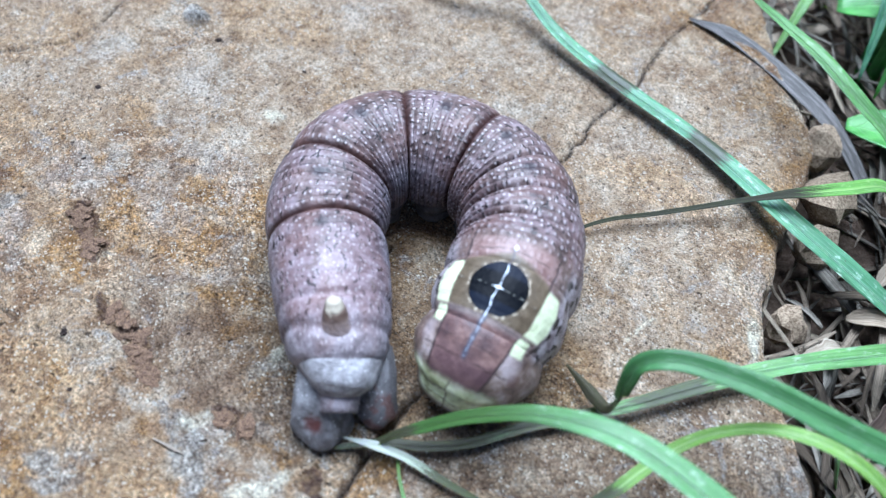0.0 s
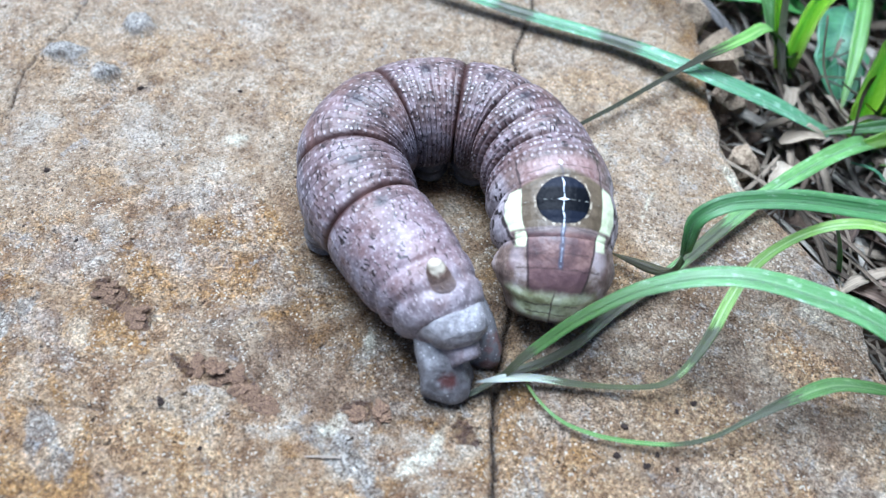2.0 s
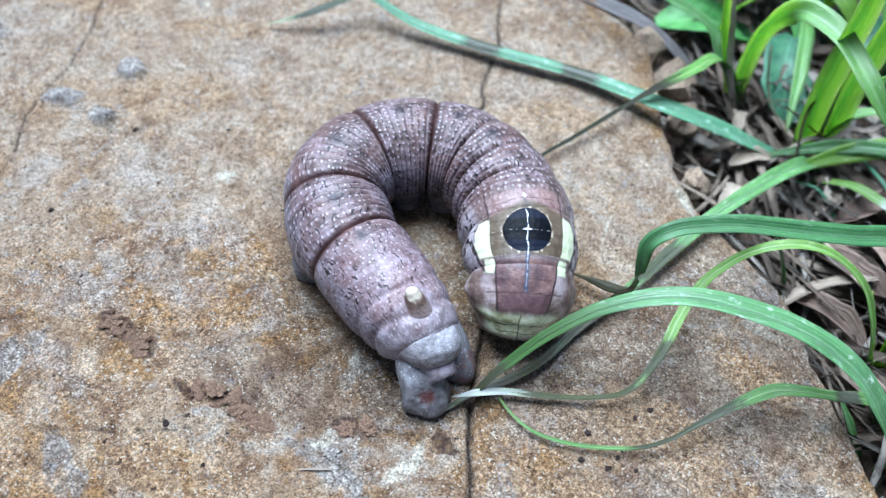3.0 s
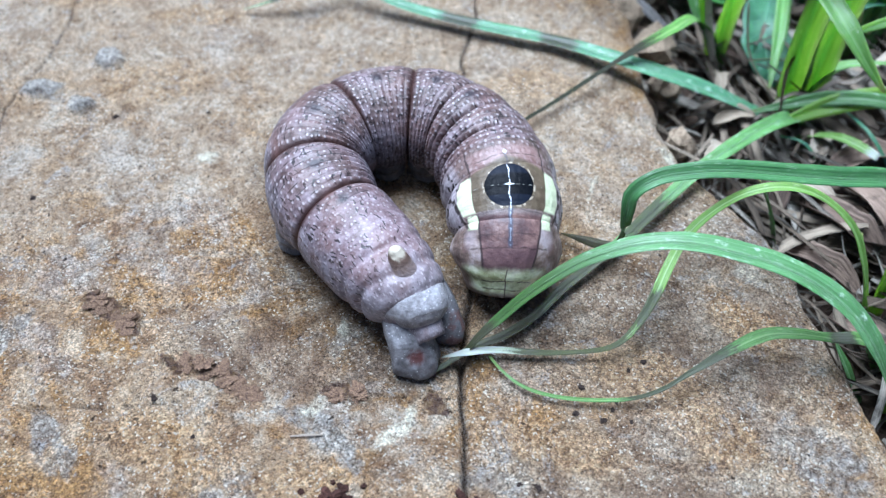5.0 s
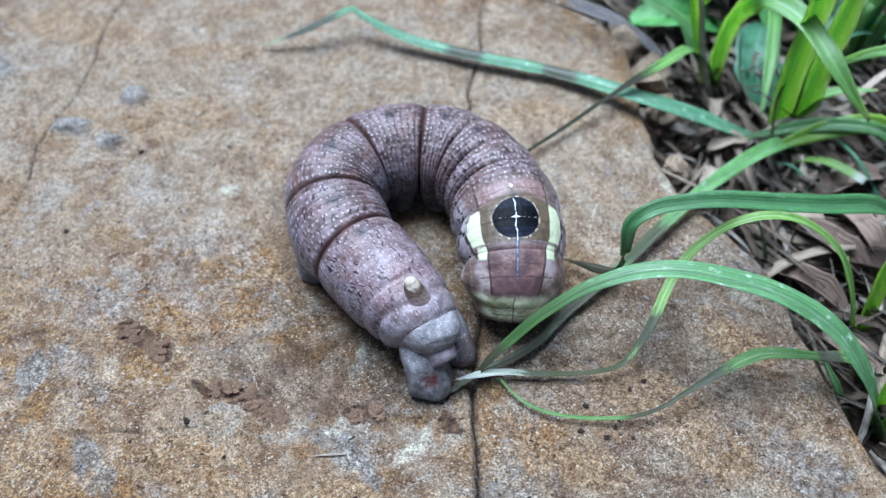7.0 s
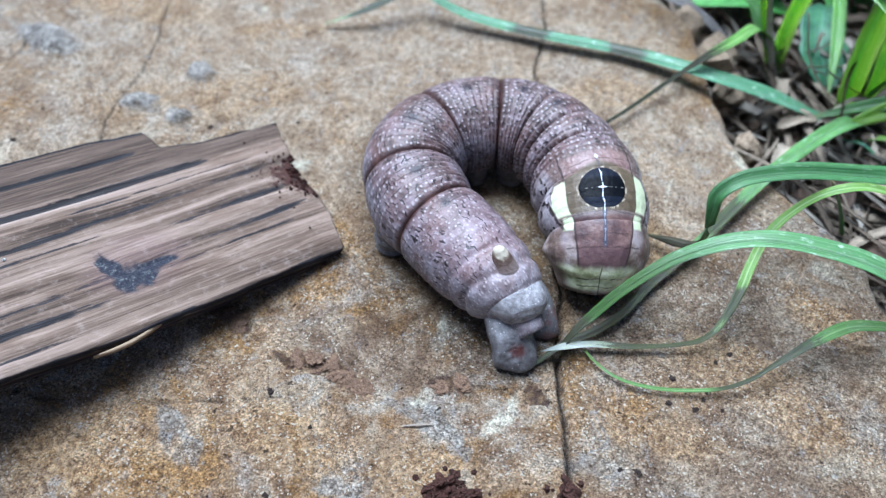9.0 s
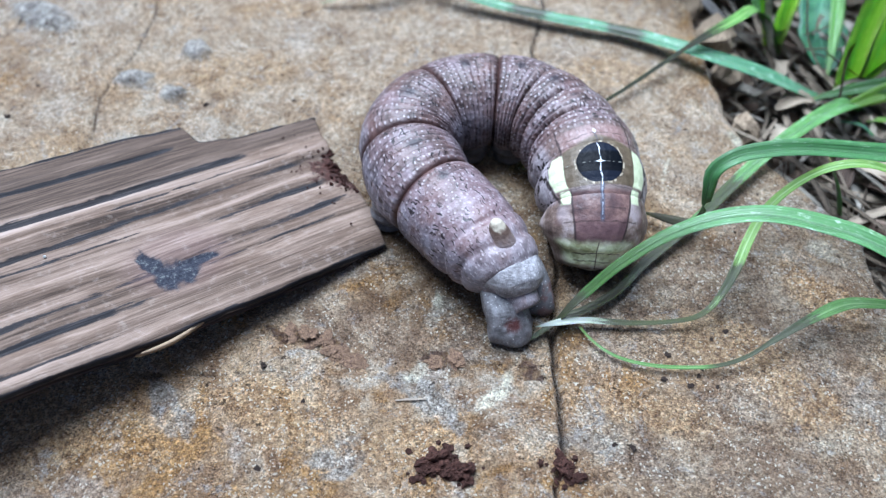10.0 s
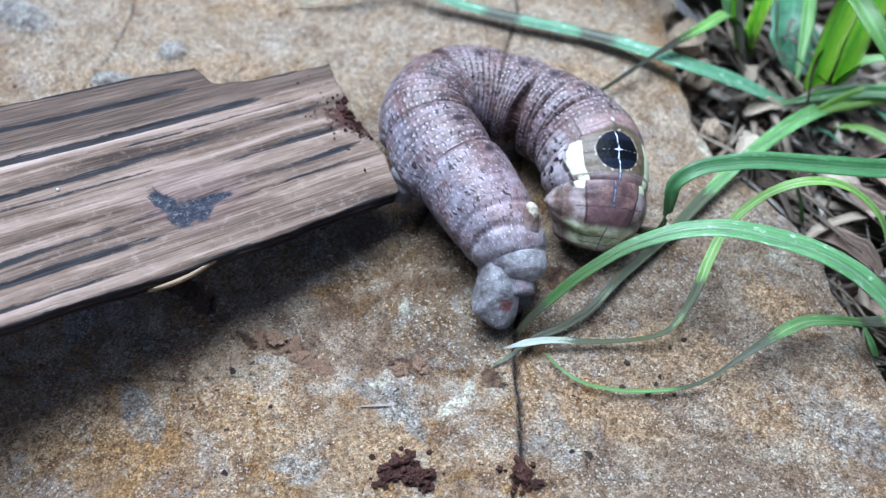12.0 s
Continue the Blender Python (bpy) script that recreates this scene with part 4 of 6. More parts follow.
def proleg_material(name, light, red, spot=None):
    """Grey granular skin; light: a factor on its shade; red: strength of the rusty blotches; spot: place of one dark red spot."""
    n = Nodes(name, 0.45, 0.45)
    p = n.mm()
    shade = lambda v: tuple(x * light for x in v)  # noqa: E731
    c = n.ramp(n.noise(p, 0.7, 5, 0.7), [(0.34, shade((0.085, 0.080, 0.082))), (0.5, shade((0.165, 0.160, 0.166))), (0.66, shade((0.28, 0.278, 0.288)))])
    c = n.mix(n.math("MULTIPLY", n.math("MULTIPLY", n.step(n.voronoi(p, 2.4), 0.22, 0.12), n.step(n.noise(p, 0.5, 2), 0.46, 0.56)), 0.8), c, (0.74, 0.74, 0.74))
    c = n.mix(n.math("MULTIPLY", n.step(n.noise(p, 0.35, 3), 0.58, 0.66), red), c, (0.12, 0.04, 0.028))
    if spot:
        away = n.t.nodes.new("ShaderNodeVectorMath")
        away.operation = "DISTANCE"
        n.put(away.inputs[0], p)
        away.inputs[1].default_value = spot
        d = n.math("ADD", away.outputs["Value"], n.math("MULTIPLY", n.noise(p, 1.3, 4, 0.7), 1.6))
        c = n.mix(n.math("MULTIPLY", n.step(d, 2.1, 1.3), 0.85), c, (0.085, 0.018, 0.014))
    return n.done(c, None, n.bump(n.noise(p, 1.2, 5, 0.7), 0.00025))


def horn_material():
    n = Nodes("horn_skin", 0.7, 0.25)
    p = n.mm()
    sp = n.t.nodes.new("ShaderNodeSeparateXYZ")
    n.t.links.new(p, sp.inputs[0])
    c = n.mix(n.step(n.math("ADD", sp.outputs[2], n.noise(p, 1.5, 3)), 1.5, 1.9), n.ramp(n.math("ADD", n.math("MULTIPLY", n.noise(p, 1.2, 3), 0.5), n.math("MULTIPLY_ADD", sp.outputs[2], -0.3, 0.25)), [(0.25, (0.11, 0.072, 0.055)), (0.45, (0.18, 0.135, 0.118)), (0.7, (0.23, 0.195, 0.20))]), (0.40, 0.36, 0.28))
    return n.done(c, None, n.bump(n.noise(p, 2.5, 3), 0.0002))


def head_material():
    n = Nodes("head_capsule", 0.35, 0.5)
    p = n.mm()
    c = n.ramp(n.noise(p, 0.9, 4), [(0.3, (0.16, 0.115, 0.075)), (0.7, (0.36, 0.30, 0.20))])
    c = n.mix(n.step(n.voronoi(p, 2.2), 0.2, 0.1), c, (0.06, 0.04, 0.03))
    return n.done(c, None, n.bump(n.noise(p, 3, 3), 0.0001))


CATERPILLAR = []


def build_caterpillar():
    root = tagged(new("caterpillar"), "plump mauve-brown caterpillar with a black eye mark curled on the slab", "caterpillar")
    hide, foot, horn, hood = caterpillar_material(), proleg_material("proleg_skin", 0.85, 0.7), horn_material(), head_material()
    tail_skin = proleg_material("tail_plate_skin", 1.6, 0.0)
    rest = spine(REST)
    end = rest[0][-1]
    bounds = CREASES[:-1] + [end]
    for lo, hi in zip(bounds[:-1], bounds[1:]):
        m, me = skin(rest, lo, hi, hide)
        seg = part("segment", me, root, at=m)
        CATERPILLAR.append((seg, (lo + hi) / 2))
        if lo == 0:
            seg.name = "tail_segment"
            tagged(seg, "pale lilac tail segment")
            place, r, t, side, up = (v[0] for v in along(rest, np.array([4.9])))
            inv = m.inverted()
            base = inv @ Matrix.Translation(Vector(place + up * (r - 0.5)) * MM)
            tip = part("horn", lump("horn", [(0.5, -0.6, -1.3, 1.9), (0.3, -0.4, -0.5, 1.45), (0.1, -0.2, 0.1, 1.2), (-0.15, 0.05, 0.65, 1.05), (-0.35, 0.25, 1.15, 0.82), (-0.48, 0.36, 1.55, 0.6), (-0.52, 0.4, 1.75, 0.2)], horn), seg, "short brown horn with a pale tip")
            tip.matrix_basis = base
            plate = lump("tail_plate", [(5.6, 1.3, 5.2, 2.8), (7.4, -0.9, 6.2, 3.6), (8.5, -2.3, 6.6, 3.5), (9.3, -3.4, 6.5, 2.95), (9.7, -4.2, 6.1, 2.4), (9.95, -4.7, 5.8, 1.6), (10.05, -4.9, 5.65, 0.5)], tail_skin, around=48, flatten=1.12, rough=0.03, folds=0.015)
            part("tail_plate", plate, seg, "wrinkled bluish-grey plate over the tail end", inv)
            for sgn in (-1, 1):
                k = 0.88 if sgn < 0 else 0.62
                leg = lump("clasper", [(0, -4.6, 0.5, 2.0 * k), (0, -3.1, -0.2, 2.5 * k), (0, -1.7, -1.3, 2.75 * k), (0, -0.6, -2.6, 2.8 * k), (0, 0.0, -3.6, 2.9 * k), (0, 0.2, -4.25, 2.6 * k), (0, 0.2, -4.6, 1.2 * k)], foot, around=40, rough=0.13, square=0.68)
                place, r, t, side, up = (v[0] for v in along(rest, np.array([0.4])))
                q = part("clasper", leg, seg, "grey fleshy clasper gripping the stone")
                turn = Matrix.Rotation(math.atan2(-t[0], t[1]) + math.pi, 4, "Z")
                stand = Matrix.Translation(Vector((*(place + side * (sgn * 2.3 + 0.2) + ((1.5, -1.35, -0.55) if sgn < 0 else (0.9, 0.2, -0.7))),)) * MM) @ turn
                q.matrix_basis = inv @ stand
                if (stand.translation.x < place[0] * MM):
                    q.data.materials[0] = proleg_material("spotted_clasper_skin", 0.95, 0.0, tuple(stand.inverted() @ (Vector(SPOT) * MM) / MM))
        elif lo < 45:
            for sgn in (-1, 1):
                place, r, t, side, up = (v[0] for v in along(rest, np.array([(lo + hi) / 2])))
                leg = lump("proleg", [(0, 0, 1.2, 2.0), (0.1 * sgn, 0, -0.6, 2.15), (0.2 * sgn, 0, -1.8, 1.9), (0.3 * sgn, 0, -2.7, 1.85), (0.3 * sgn, 0, -3.15, 1.2)], foot, around=28, rough=0.12, folds=0.05)
                q = part("proleg", leg, seg, "stubby grey proleg")
                q.matrix_basis = m.inverted() @ Matrix.Translation(Vector((*(place + side * (2.9 if sgn > 0 else -3.9) - (0, 0, 3.6)),)) * MM)
    # the head, tucked under the collar
    hp, hr, ht, hs, hu = (v[0] for v in along(rest, np.array([end])))
    m = frame_matrix(rest, end)
    head = part("head", lump("head", [(0, -1.5, -0.3, 2.6), (0, 0.4, -0.5, 3.1), (0, 1.6, -0.9, 2.7), (0, 2.4, -1.4, 1.6), (0, 2.7, -1.6, 0.4)], hood, around=32), root, "tan rounded head tucked down", at=m)
    CATERPILLAR.append((head, end))
    return root


build_caterpillar()


# ---- the split plank ----
def plank_edge(x):
    """Top and bottom edge across the plank at a place along it (0 at the tip's lower corner, minus towards the far end)."""
    x = np.asarray(x, float)
    top = np.interp(x, [-130, -60, -33, -20, -13.2, -12.6, -7.5, -2, 1.0, 3.2], [31, 30.2, 29.4, 29.2, 28.4, 24.6, 23.6, 23.6, 23.2, 22.6])
    low = np.interp(x, [-130, -44, -30, -15, 0, 3.2], [-2.0, 0, -0.6, -0.4, 0.0, 8.0])
    return top + 0.35 * fbm(x, x * 0, 3, 4, 51), low + 0.3 * fbm(x, x * 0 + 5, 4, 4, 52)


def build_plank():
    mat = wood_material()
    root = tagged(new("wood_plank"), "weathered split piece of wood with dark streaks and a knot", "wood")
    nx, ny = 330, 110
    # the tip runs out to 3.2 mm, and is broken unevenly across
    v = np.linspace(0, 1, ny)
    tip = np.interp(v, [0, 0.15, 0.3, 0.42, 0.5, 0.6, 0.8, 1.0], [0.2, 1.2, 1.3, 0.6, 1.2, 2.2, 3.0, 3.4]) + 0.3 * fbm(v * 25, v * 0, 2, 3, 53)
    u = np.linspace(0, 1, nx) ** 0.8
    x = -130 + (tip[None, :] + 130) * u[:, None]
    hi, lo = plank_edge(np.minimum(x, 0.5))
    brim = np.interp(x, [-130, -60, -33, -20, 3.2], [31.6, 30.8, 30.0, 29.8, 29.4])
    y = lo + (brim - lo) * v[None, :]
    y = np.where(y > hi, hi + 0.001 * v[None, :], y)
    arch = -0.004 * np.maximum(y - 16, 0) ** 2 - 0.006 * np.maximum(9 - y, 0) ** 2
    z = arch + 0.14 * fbm(x * 0.12, y, 2.2, 4, 54) + 0.10 * fbm(x * 0.4, y * 2, 1.0, 3, 55)
    wy = y + 0.8 * fbm(x * 0.25, y * 0, 6, 3, 56)
    # dark grain streaks: middle across, half width, from, to
    streak = np.zeros_like(x)
    for mid, half, a, b, slope in ((20.0, 0.5, -130, -6, 0.01), (16.0, 0.42, -130, 1, 0.045), (11.9, 0.5, -22, 1, 0.03), (8.2, 0.4, -130, 2, 0.06), (24.8, 0.4, -130, -14, 0.0), (4.6, 0.45, -130, -24, 0.02),
                                   (13.6, 0.16, -50, -20, 0.02), (1.2, 0.2, -130, -30, 0.0), (6.4, 0.14, -24, 0, 0.05), (18.2, 0.14, -30, 0, 0.03)):
        half = 0.8 * half * (1 + 0.5 * fbm(x * 0.3, y * 0, 7, 3, 65))
        d = np.abs(wy - mid - slope * (x + 12))
        m = (1 - smooth(half * 0.5, half * 1.9, d)) * smooth(a, a + 6, x) * (1 - smooth(b - 6, b, x)) * (0.8 + 0.9 * fbm(x * 0.22, y, 5, 3, 57))
        streak = np.maximum(streak, m)
    # dark ragged rims along both edges
    ragged_rim = 0.45 * fbm(x * 0.5, y, 2.5, 4, 68)
    streak = np.maximum(streak, 0.9 * (1 - smooth(0.15, 0.75, hi - y + ragged_rim)))
    streak = np.maximum(streak, 0.9 * (1 - smooth(0.05, 0.35, y - lo + 0.6 * ragged_rim)))

    # the knot: a dark body, a stem above it and a tail along the grain
    knot = np.zeros_like(x)
    ragged = 0.4 * fbm(x, y, 1.6, 4, 58)
    for kx, ky, ka, kb, lean in ((-24.0, 6.2, 2.7, 2.2, 0.0), (-26.0, 8.8, 1.3, 2.4, 0.35), (-21.4, 7.0, 3.0, 0.8, 0.05)):
        knot = np.maximum(knot, 1 - smooth(0.45, 1.25, np.hypot((x - kx + lean * (y - ky)) / ka, (y - ky) / kb) + ragged))
    soil = np.exp(-((x - tip[None, :] + 0.2) / 1.3) ** 2) * np.exp(-((y - 12.2) / 3.2) ** 2) + 0.42 * np.exp(-((x + 2) / 2.6) ** 2 - ((y - 14) / 3.2) ** 2)
    halo = 1 - smooth(0.7, 1.6, np.hypot((x + 23) / 5, (y - 8) / 3.6))
    # painted shade on the upper strip that turns away, plus dark worn edges
    weather_shade = np.maximum(smooth(20.2, 20.9, wy + 0.01 * (x + 12)) * (0.9 + 0.25 * fbm(x * 0.2, y, 3, 3, 66)), 0.8 - 0.8 * smooth(0.1, 0.6, y - lo + 0.5 * fbm(x, y, 3, 3, 63)))
    weather_shade = np.clip(np.maximum(weather_shade, 1.1 - 1.1 * smooth(0.2, 1.3, hi - y + 0.6 * fbm(x, y, 3, 3, 67))), 0, 1)
    z -= 0.35 * streak + 0.25 * knot
    top = np.stack([x, y, z], -1)
    deep = 2.1 + 0.5 * fbm(x * 0.2, y, 4, 3, 59)
    under = top - np.stack([0 * x, 0 * x, deep], -1)
    under[:, 0, 1] += 0.8
    under[:, -1, 1] -= 0.8
    verts = np.vstack([top.reshape(-1, 3), under.reshape(-1, 3)])
    n = nx * ny
    faces = grid_faces(nx, ny) + [f[::-1] for f in grid_faces(nx, ny, start=n)]
    for i in range(nx - 1):
        a, b = i * ny, (i + 1) * ny
        faces += [(a, b, b + n, a + n), (b + ny - 1, a + ny - 1, a + ny - 1 + n, b + ny - 1 + n)]
    for j in range(ny - 1):
        e = (nx - 1) * ny
        faces += [(j + 1, j, j + n, j + 1 + n), (e + j, e + j + 1, e + j + 1 + n, e + j + n)]
    both = lambda a: np.r_[a.ravel(), 0 * a.ravel()]  # noqa: E731
    dark = np.r_[weather_shade.ravel(), np.full(n, 0.9)]
    part("board", mesh("board", verts, faces, mat, {"streak": both(streak), "knot": both(knot), "halo": both(halo), "weather_shade": dark, "soil": np.r_[soil.ravel(), soil.ravel()], "bare": both(0 * x)}), root)
    # a pale splinter lifting from the lower edge
    t = np.linspace(0, 1, 12)
    sx, sy = -32 + 8.0 * t, -1.2 - 0.5 * np.sin(t * 3) + 1.0 * t
    wv = 0.22 * np.sin(np.clip(t * 2.6, 0, math.pi / 2)) * (1 - 0.6 * t)
    rows = np.stack([np.stack([sx, sy - wv, 0 * t - 1.2], -1), np.stack([sx, sy + wv, 0 * t - 0.9], -1), np.stack([sx, sy + wv, 0 * t - 1.3], -1), np.stack([sx, sy - wv, 0 * t - 1.5], -1)], 1)
    ones = np.ones(48)
    me = mesh("splinter", rows.reshape(-1, 3), grid_faces(12, 4, wrap=True) + [(0, 1, 2, 3), (47, 46, 45, 44)], mat, {"streak": ones * 0, "knot": ones * 0, "halo": ones * 0, "weather_shade": ones * 0, "soil": ones * 0, "bare": ones})
    part("splinter", me, root, "pale fresh splinter")
    # crumbs of red soil stuck to the tip
    rng = random.Random(5)
    crumb = crumb_material("dark_red_soil", (0.015, 0.005, 0.004), (0.075, 0.026, 0.018))
    shapes = [pebble("crumb", crumb, rng) for _ in range(4)]
    for k in range(90):
        a = rng.gauss(0, 1)
        x0, y0 = (0.4 + rng.gauss(0, 0.6), 12.0 + 1.9 * a) if k < 45 else (-1.5 + rng.gauss(0, 2.2), 14.0 + rng.gauss(0, 3.6))
        size = rng.uniform(0.10, 0.26) if k < 45 else rng.uniform(0.06, 0.15)
        x0 = min(x0, 1.0)
        part("soil_crumb", rng.choice(shapes), root, at=pose(x0 * MM, y0 * MM, (0.05 + 0.2 * size) * MM, rng.uniform(0, 360), rng.uniform(0, 360), 0) @ Matrix.Diagonal((size, size, size, 1)))
    clod = [pebble("soil_clod", crumb, rng, 1.0, 0.9, 3) for _ in range(3)]
    for k in range(16):
        y0 = 10.6 + 0.36 * k + rng.gauss(0, 0.4)
        size = rng.uniform(0.45, 0.8) * (1.0 if k < 10 else 0.7)
        part("soil_clod", rng.choice(clod), root, "dark red soil stuck to the broken end" if k == 0 else "", at=pose((float(np.interp(y0, v * 29, tip)) - rng.uniform(0.1, 0.7)) * MM, y0 * MM, rng.uniform(-1.3, 0.15) * MM, rng.uniform(0, 360), rng.uniform(0, 360), 0) @ Matrix.Diagonal((size, size, size * 0.8, 1)))
    c = part("lichen_fleck", shapes[0], root, "white fleck", at=pose(-35.5 * MM, 14.1 * MM, 0.2 * MM) @ Matrix.Diagonal((0.2, 0.2, 0.14, 1)))
    c.data = c.data.copy()
    c.data.materials[0] = crumb_material("white_fleck", (0.6, 0.6, 0.56), (0.8, 0.8, 0.76))
    return root


def pebble(name, material, rng, size=1.0, bumps=0.35, fine=2):
    """A small irregular grain of about unit radius, in millimetres."""
    bm = bmesh.new()
    bmesh.ops.create_icosphere(bm, subdivisions=fine, radius=1.0)
    seed = Vector((rng.uniform(0, 50), rng.uniform(0, 50), rng.uniform(0, 50)))
    for v in bm.verts:
        v.co *= size * (1 + bumps * noise.noise(v.co * 1.3 + seed) + 0.4 * bumps * noise.noise(v.co * 3.1 + seed) + (0.35 * bumps * noise.noise(v.co * 7.0 + seed) if fine > 2 else 0)) * MM
    me = bpy.data.meshes.new(name)
    bm.to_mesh(me)
    bm.free()
    me.materials.append(material)
    return me


PLANK = build_plank()

# ---- grass ----
GREEN = grass_material("grass_green", (0.055, 0.145, 0.032), (0.12, 0.265, 0.08), (0.44, 0.57, 0.40), (0.20, 0.17, 0.07), 0.05, 0.55)
LIGHT = grass_material("grass_light", (0.08, 0.215, 0.042), (0.145, 0.305, 0.075), (0.33, 0.50, 0.25), (0.30, 0.30, 0.10), 0.03, 0.2, thin=0.6)
BLUISH = grass_material("grass_bluish", (0.05, 0.155, 0.075), (0.13, 0.29, 0.155), (0.52, 0.66, 0.56), (0.36, 0.40, 0.24), 0.06, 0.8)
FADED = grass_material("grass_faded", (0.075, 0.20, 0.05), (0.15, 0.33, 0.10), (0.40, 0.52, 0.40), (0.15, 0.19, 0.12), 0.40, 0.5, thin=0.3)
WHITETIP = grass_material("grass_white_tip", (0.10, 0.22, 0.03), (0.18, 0.34, 0.065), (0.42, 0.55, 0.30), (0.42, 0.49, 0.38), 0.17, 0.4, thin=0.35)
DEAD = dry_material("dead_grass", (0.06, 0.045, 0.030), (0.17, 0.132, 0.092), (0.36, 0.30, 0.22))
GREY_DEAD = dry_material("grey_dead_grass", (0.07, 0.060, 0.046), (0.19, 0.170, 0.135), (0.40, 0.37, 0.31))
STRAW = dry_material("straw", (0.14, 0.11, 0.085), (0.32, 0.26, 0.20), (0.60, 0.52, 0.42))


def blade_mesh(name, points, widths, material, fold=0.22, twist=0.0, steps=None, thick=0.14, tilt=0.0, face=(0.0, 0.0, 1.0), stains=(), proud=0.0):
    """A grass blade along points (tip first): folded along its midrib, thin but solid. widths: rows of share along and full width."""
    raw, length = curve(points, steps or max(24, int(sum(math.dist(a[:3], b[:3]) for a, b in zip(points, points[1:])) * 1.4)))
    k = len(raw)
    f = np.linspace(0, 1, k)
    t = np.gradient(raw[:, :3], axis=0)
    t /= np.linalg.norm(t, axis=1)[:, None] + 1e-9
    turn = np.radians(raw[:, 3] if raw.shape[1] > 3 else np.zeros(k)) + np.radians(tilt + twist * f)
    side = np.cross(t, face)
    ok = np.linalg.norm(side, axis=1) > 0.2
    for i in range(1, k):
        if not ok[i]:
            side[i] = side[i - 1]
        elif side[i] @ side[i - 1] < 0 and np.linalg.norm(side[i - 1]) > 0.05:
            side[i] = -side[i]
    side -= t * (side * t).sum(1)[:, None]
    side /= np.linalg.norm(side, axis=1)[:, None] + 1e-9
    up = np.cross(side, t)
    up[(up @ np.array(face)).sum() * np.ones(k) < 0] *= -1
    c, s = np.cos(turn)[:, None], np.sin(turn)[:, None]
    side, up = side * c + up * s, up * c - side * s
    w = np.interp(f, [a for a, _ in widths], [b for _, b in widths]) * (1 + 0.05 * fbm(f * length, f * 0, 4, 3, 61))
    across = np.array([-0.5, -0.3, -0.12, 0.0, 0.12, 0.3, 0.5])
    lift = fold * (np.abs(across) * 2) ** 1.2 * 0.5
    wave = 0.06 * fbm(f[:, None] * length, across[None, :] * 8 + 0 * f[:, None], 6, 3, 62) * np.abs(across)[None, :] * 2
    top = raw[:, None, :3] + (across[None, :, None] * w[:, None, None]) * side[:, None] + ((lift[None, :] + wave) * w[:, None] + proud)[..., None] * up[:, None]
    half = thick * np.array([0.4, 0.8, 1, 1.6, 1, 0.8, 0.4])
    low = top - half[None, :, None] * up[:, None] * np.minimum(1, w / 1.0)[:, None, None]
    ring = np.concatenate([top, low[:, ::-1]], 1)
    cols = ring.shape[1]
    u = np.r_[across + 0.5, (across + 0.5)[::-1]]
    uv = np.stack([np.repeat(u[None], k, 0), np.repeat((f * length)[:, None], cols, 1)], -1).reshape(-1, 2)
    faces = grid_faces(k, cols, wrap=True) + [tuple(range(cols))[::-1], tuple((k - 1) * cols + j for j in range(cols))]
    return mesh(name, ring.reshape(-1, 3), faces, material, {"along": np.repeat(f, cols), "stain": np.repeat(sum((np.exp(-(((f - a) / b) ** 2)) for a, b in stains), 0 * f), cols)}, uv)


def tuft(label, x, y):
    """A clump of grass: an empty at its root, whose blades are parts."""
    root = tagged(new("grass_tuft"), label, "grass", "grass tufts beside the slab")
    root.matrix_basis = pose(x * MM, y * MM, -9.5 * MM)
    return root


def blade(label, points, widths, material, name="grass_blade", group="grass blades beside the slab", category="grass", of=None, **kw):
    if of is None and name == "grass_blade":
        of, label = tuft(label, points[-1][0], points[-1][1]), ""
    if of is not None:
        ob = part("blade", blade_mesh("blade", points, widths, material, **kw), of, label, of.matrix_basis.inverted())
        if max(w for _, w in widths) > 2.2 and "face" not in kw:
            # the raised keel along the middle
            kw = {**kw, "fold": 0.0, "thick": 0.22, "proud": 0.05}
            part("midrib", blade_mesh("midrib", points, [(f, 0.11 * w) for f, w in widths], material, **kw), ob)
        return ob
    return tagged(new(name, blade_mesh(name, points, widths, material, **kw)), label, category, group)


TUFT_EDGE = tuft("grass tuft with a long bright blade arching over the slab", 63.5, -4.6)
TUFT_ARCH = tuft("grass tuft with a narrow arching blade beside the slab", 65.0, 10.0)
TUFT_BROAD = tuft("grass tuft with broad bright green upright blades", 62.5, 46.0)
TUFT_BACK = tuft("grass tuft with yellow-green and half-withered blades", 51.4, 55.0)
blade("long pale green grass blade bent over the slab", [(-20.7, 51.8, 0.9), (-14.7, 53.2, 2.5), (-9.3, 55.6, 4.0), (-6.8, 57.4, 4.2), (-5.2, 56.7, 3.6), (1.4, 54.0, 1.8), (10.0, 51.3, 1.4), (21.8, 48.4, 1.3),
      (27.5, 46.3, 1.6), (35.4, 42.7, 2.0), (42.7, 41.3, 0.5), (49.0, 41.2, -2.0), (55.6, 42.5, -6.0)], [(0, 0.2), (0.1, 1.5), (0.2, 1.3), (0.3, 2.0), (0.6, 2.4), (0.9, 3.2), (1, 2.6)], BLUISH, stains=((0.1, 0.05), (0.42, 0.03), (0.6, 0.03)))
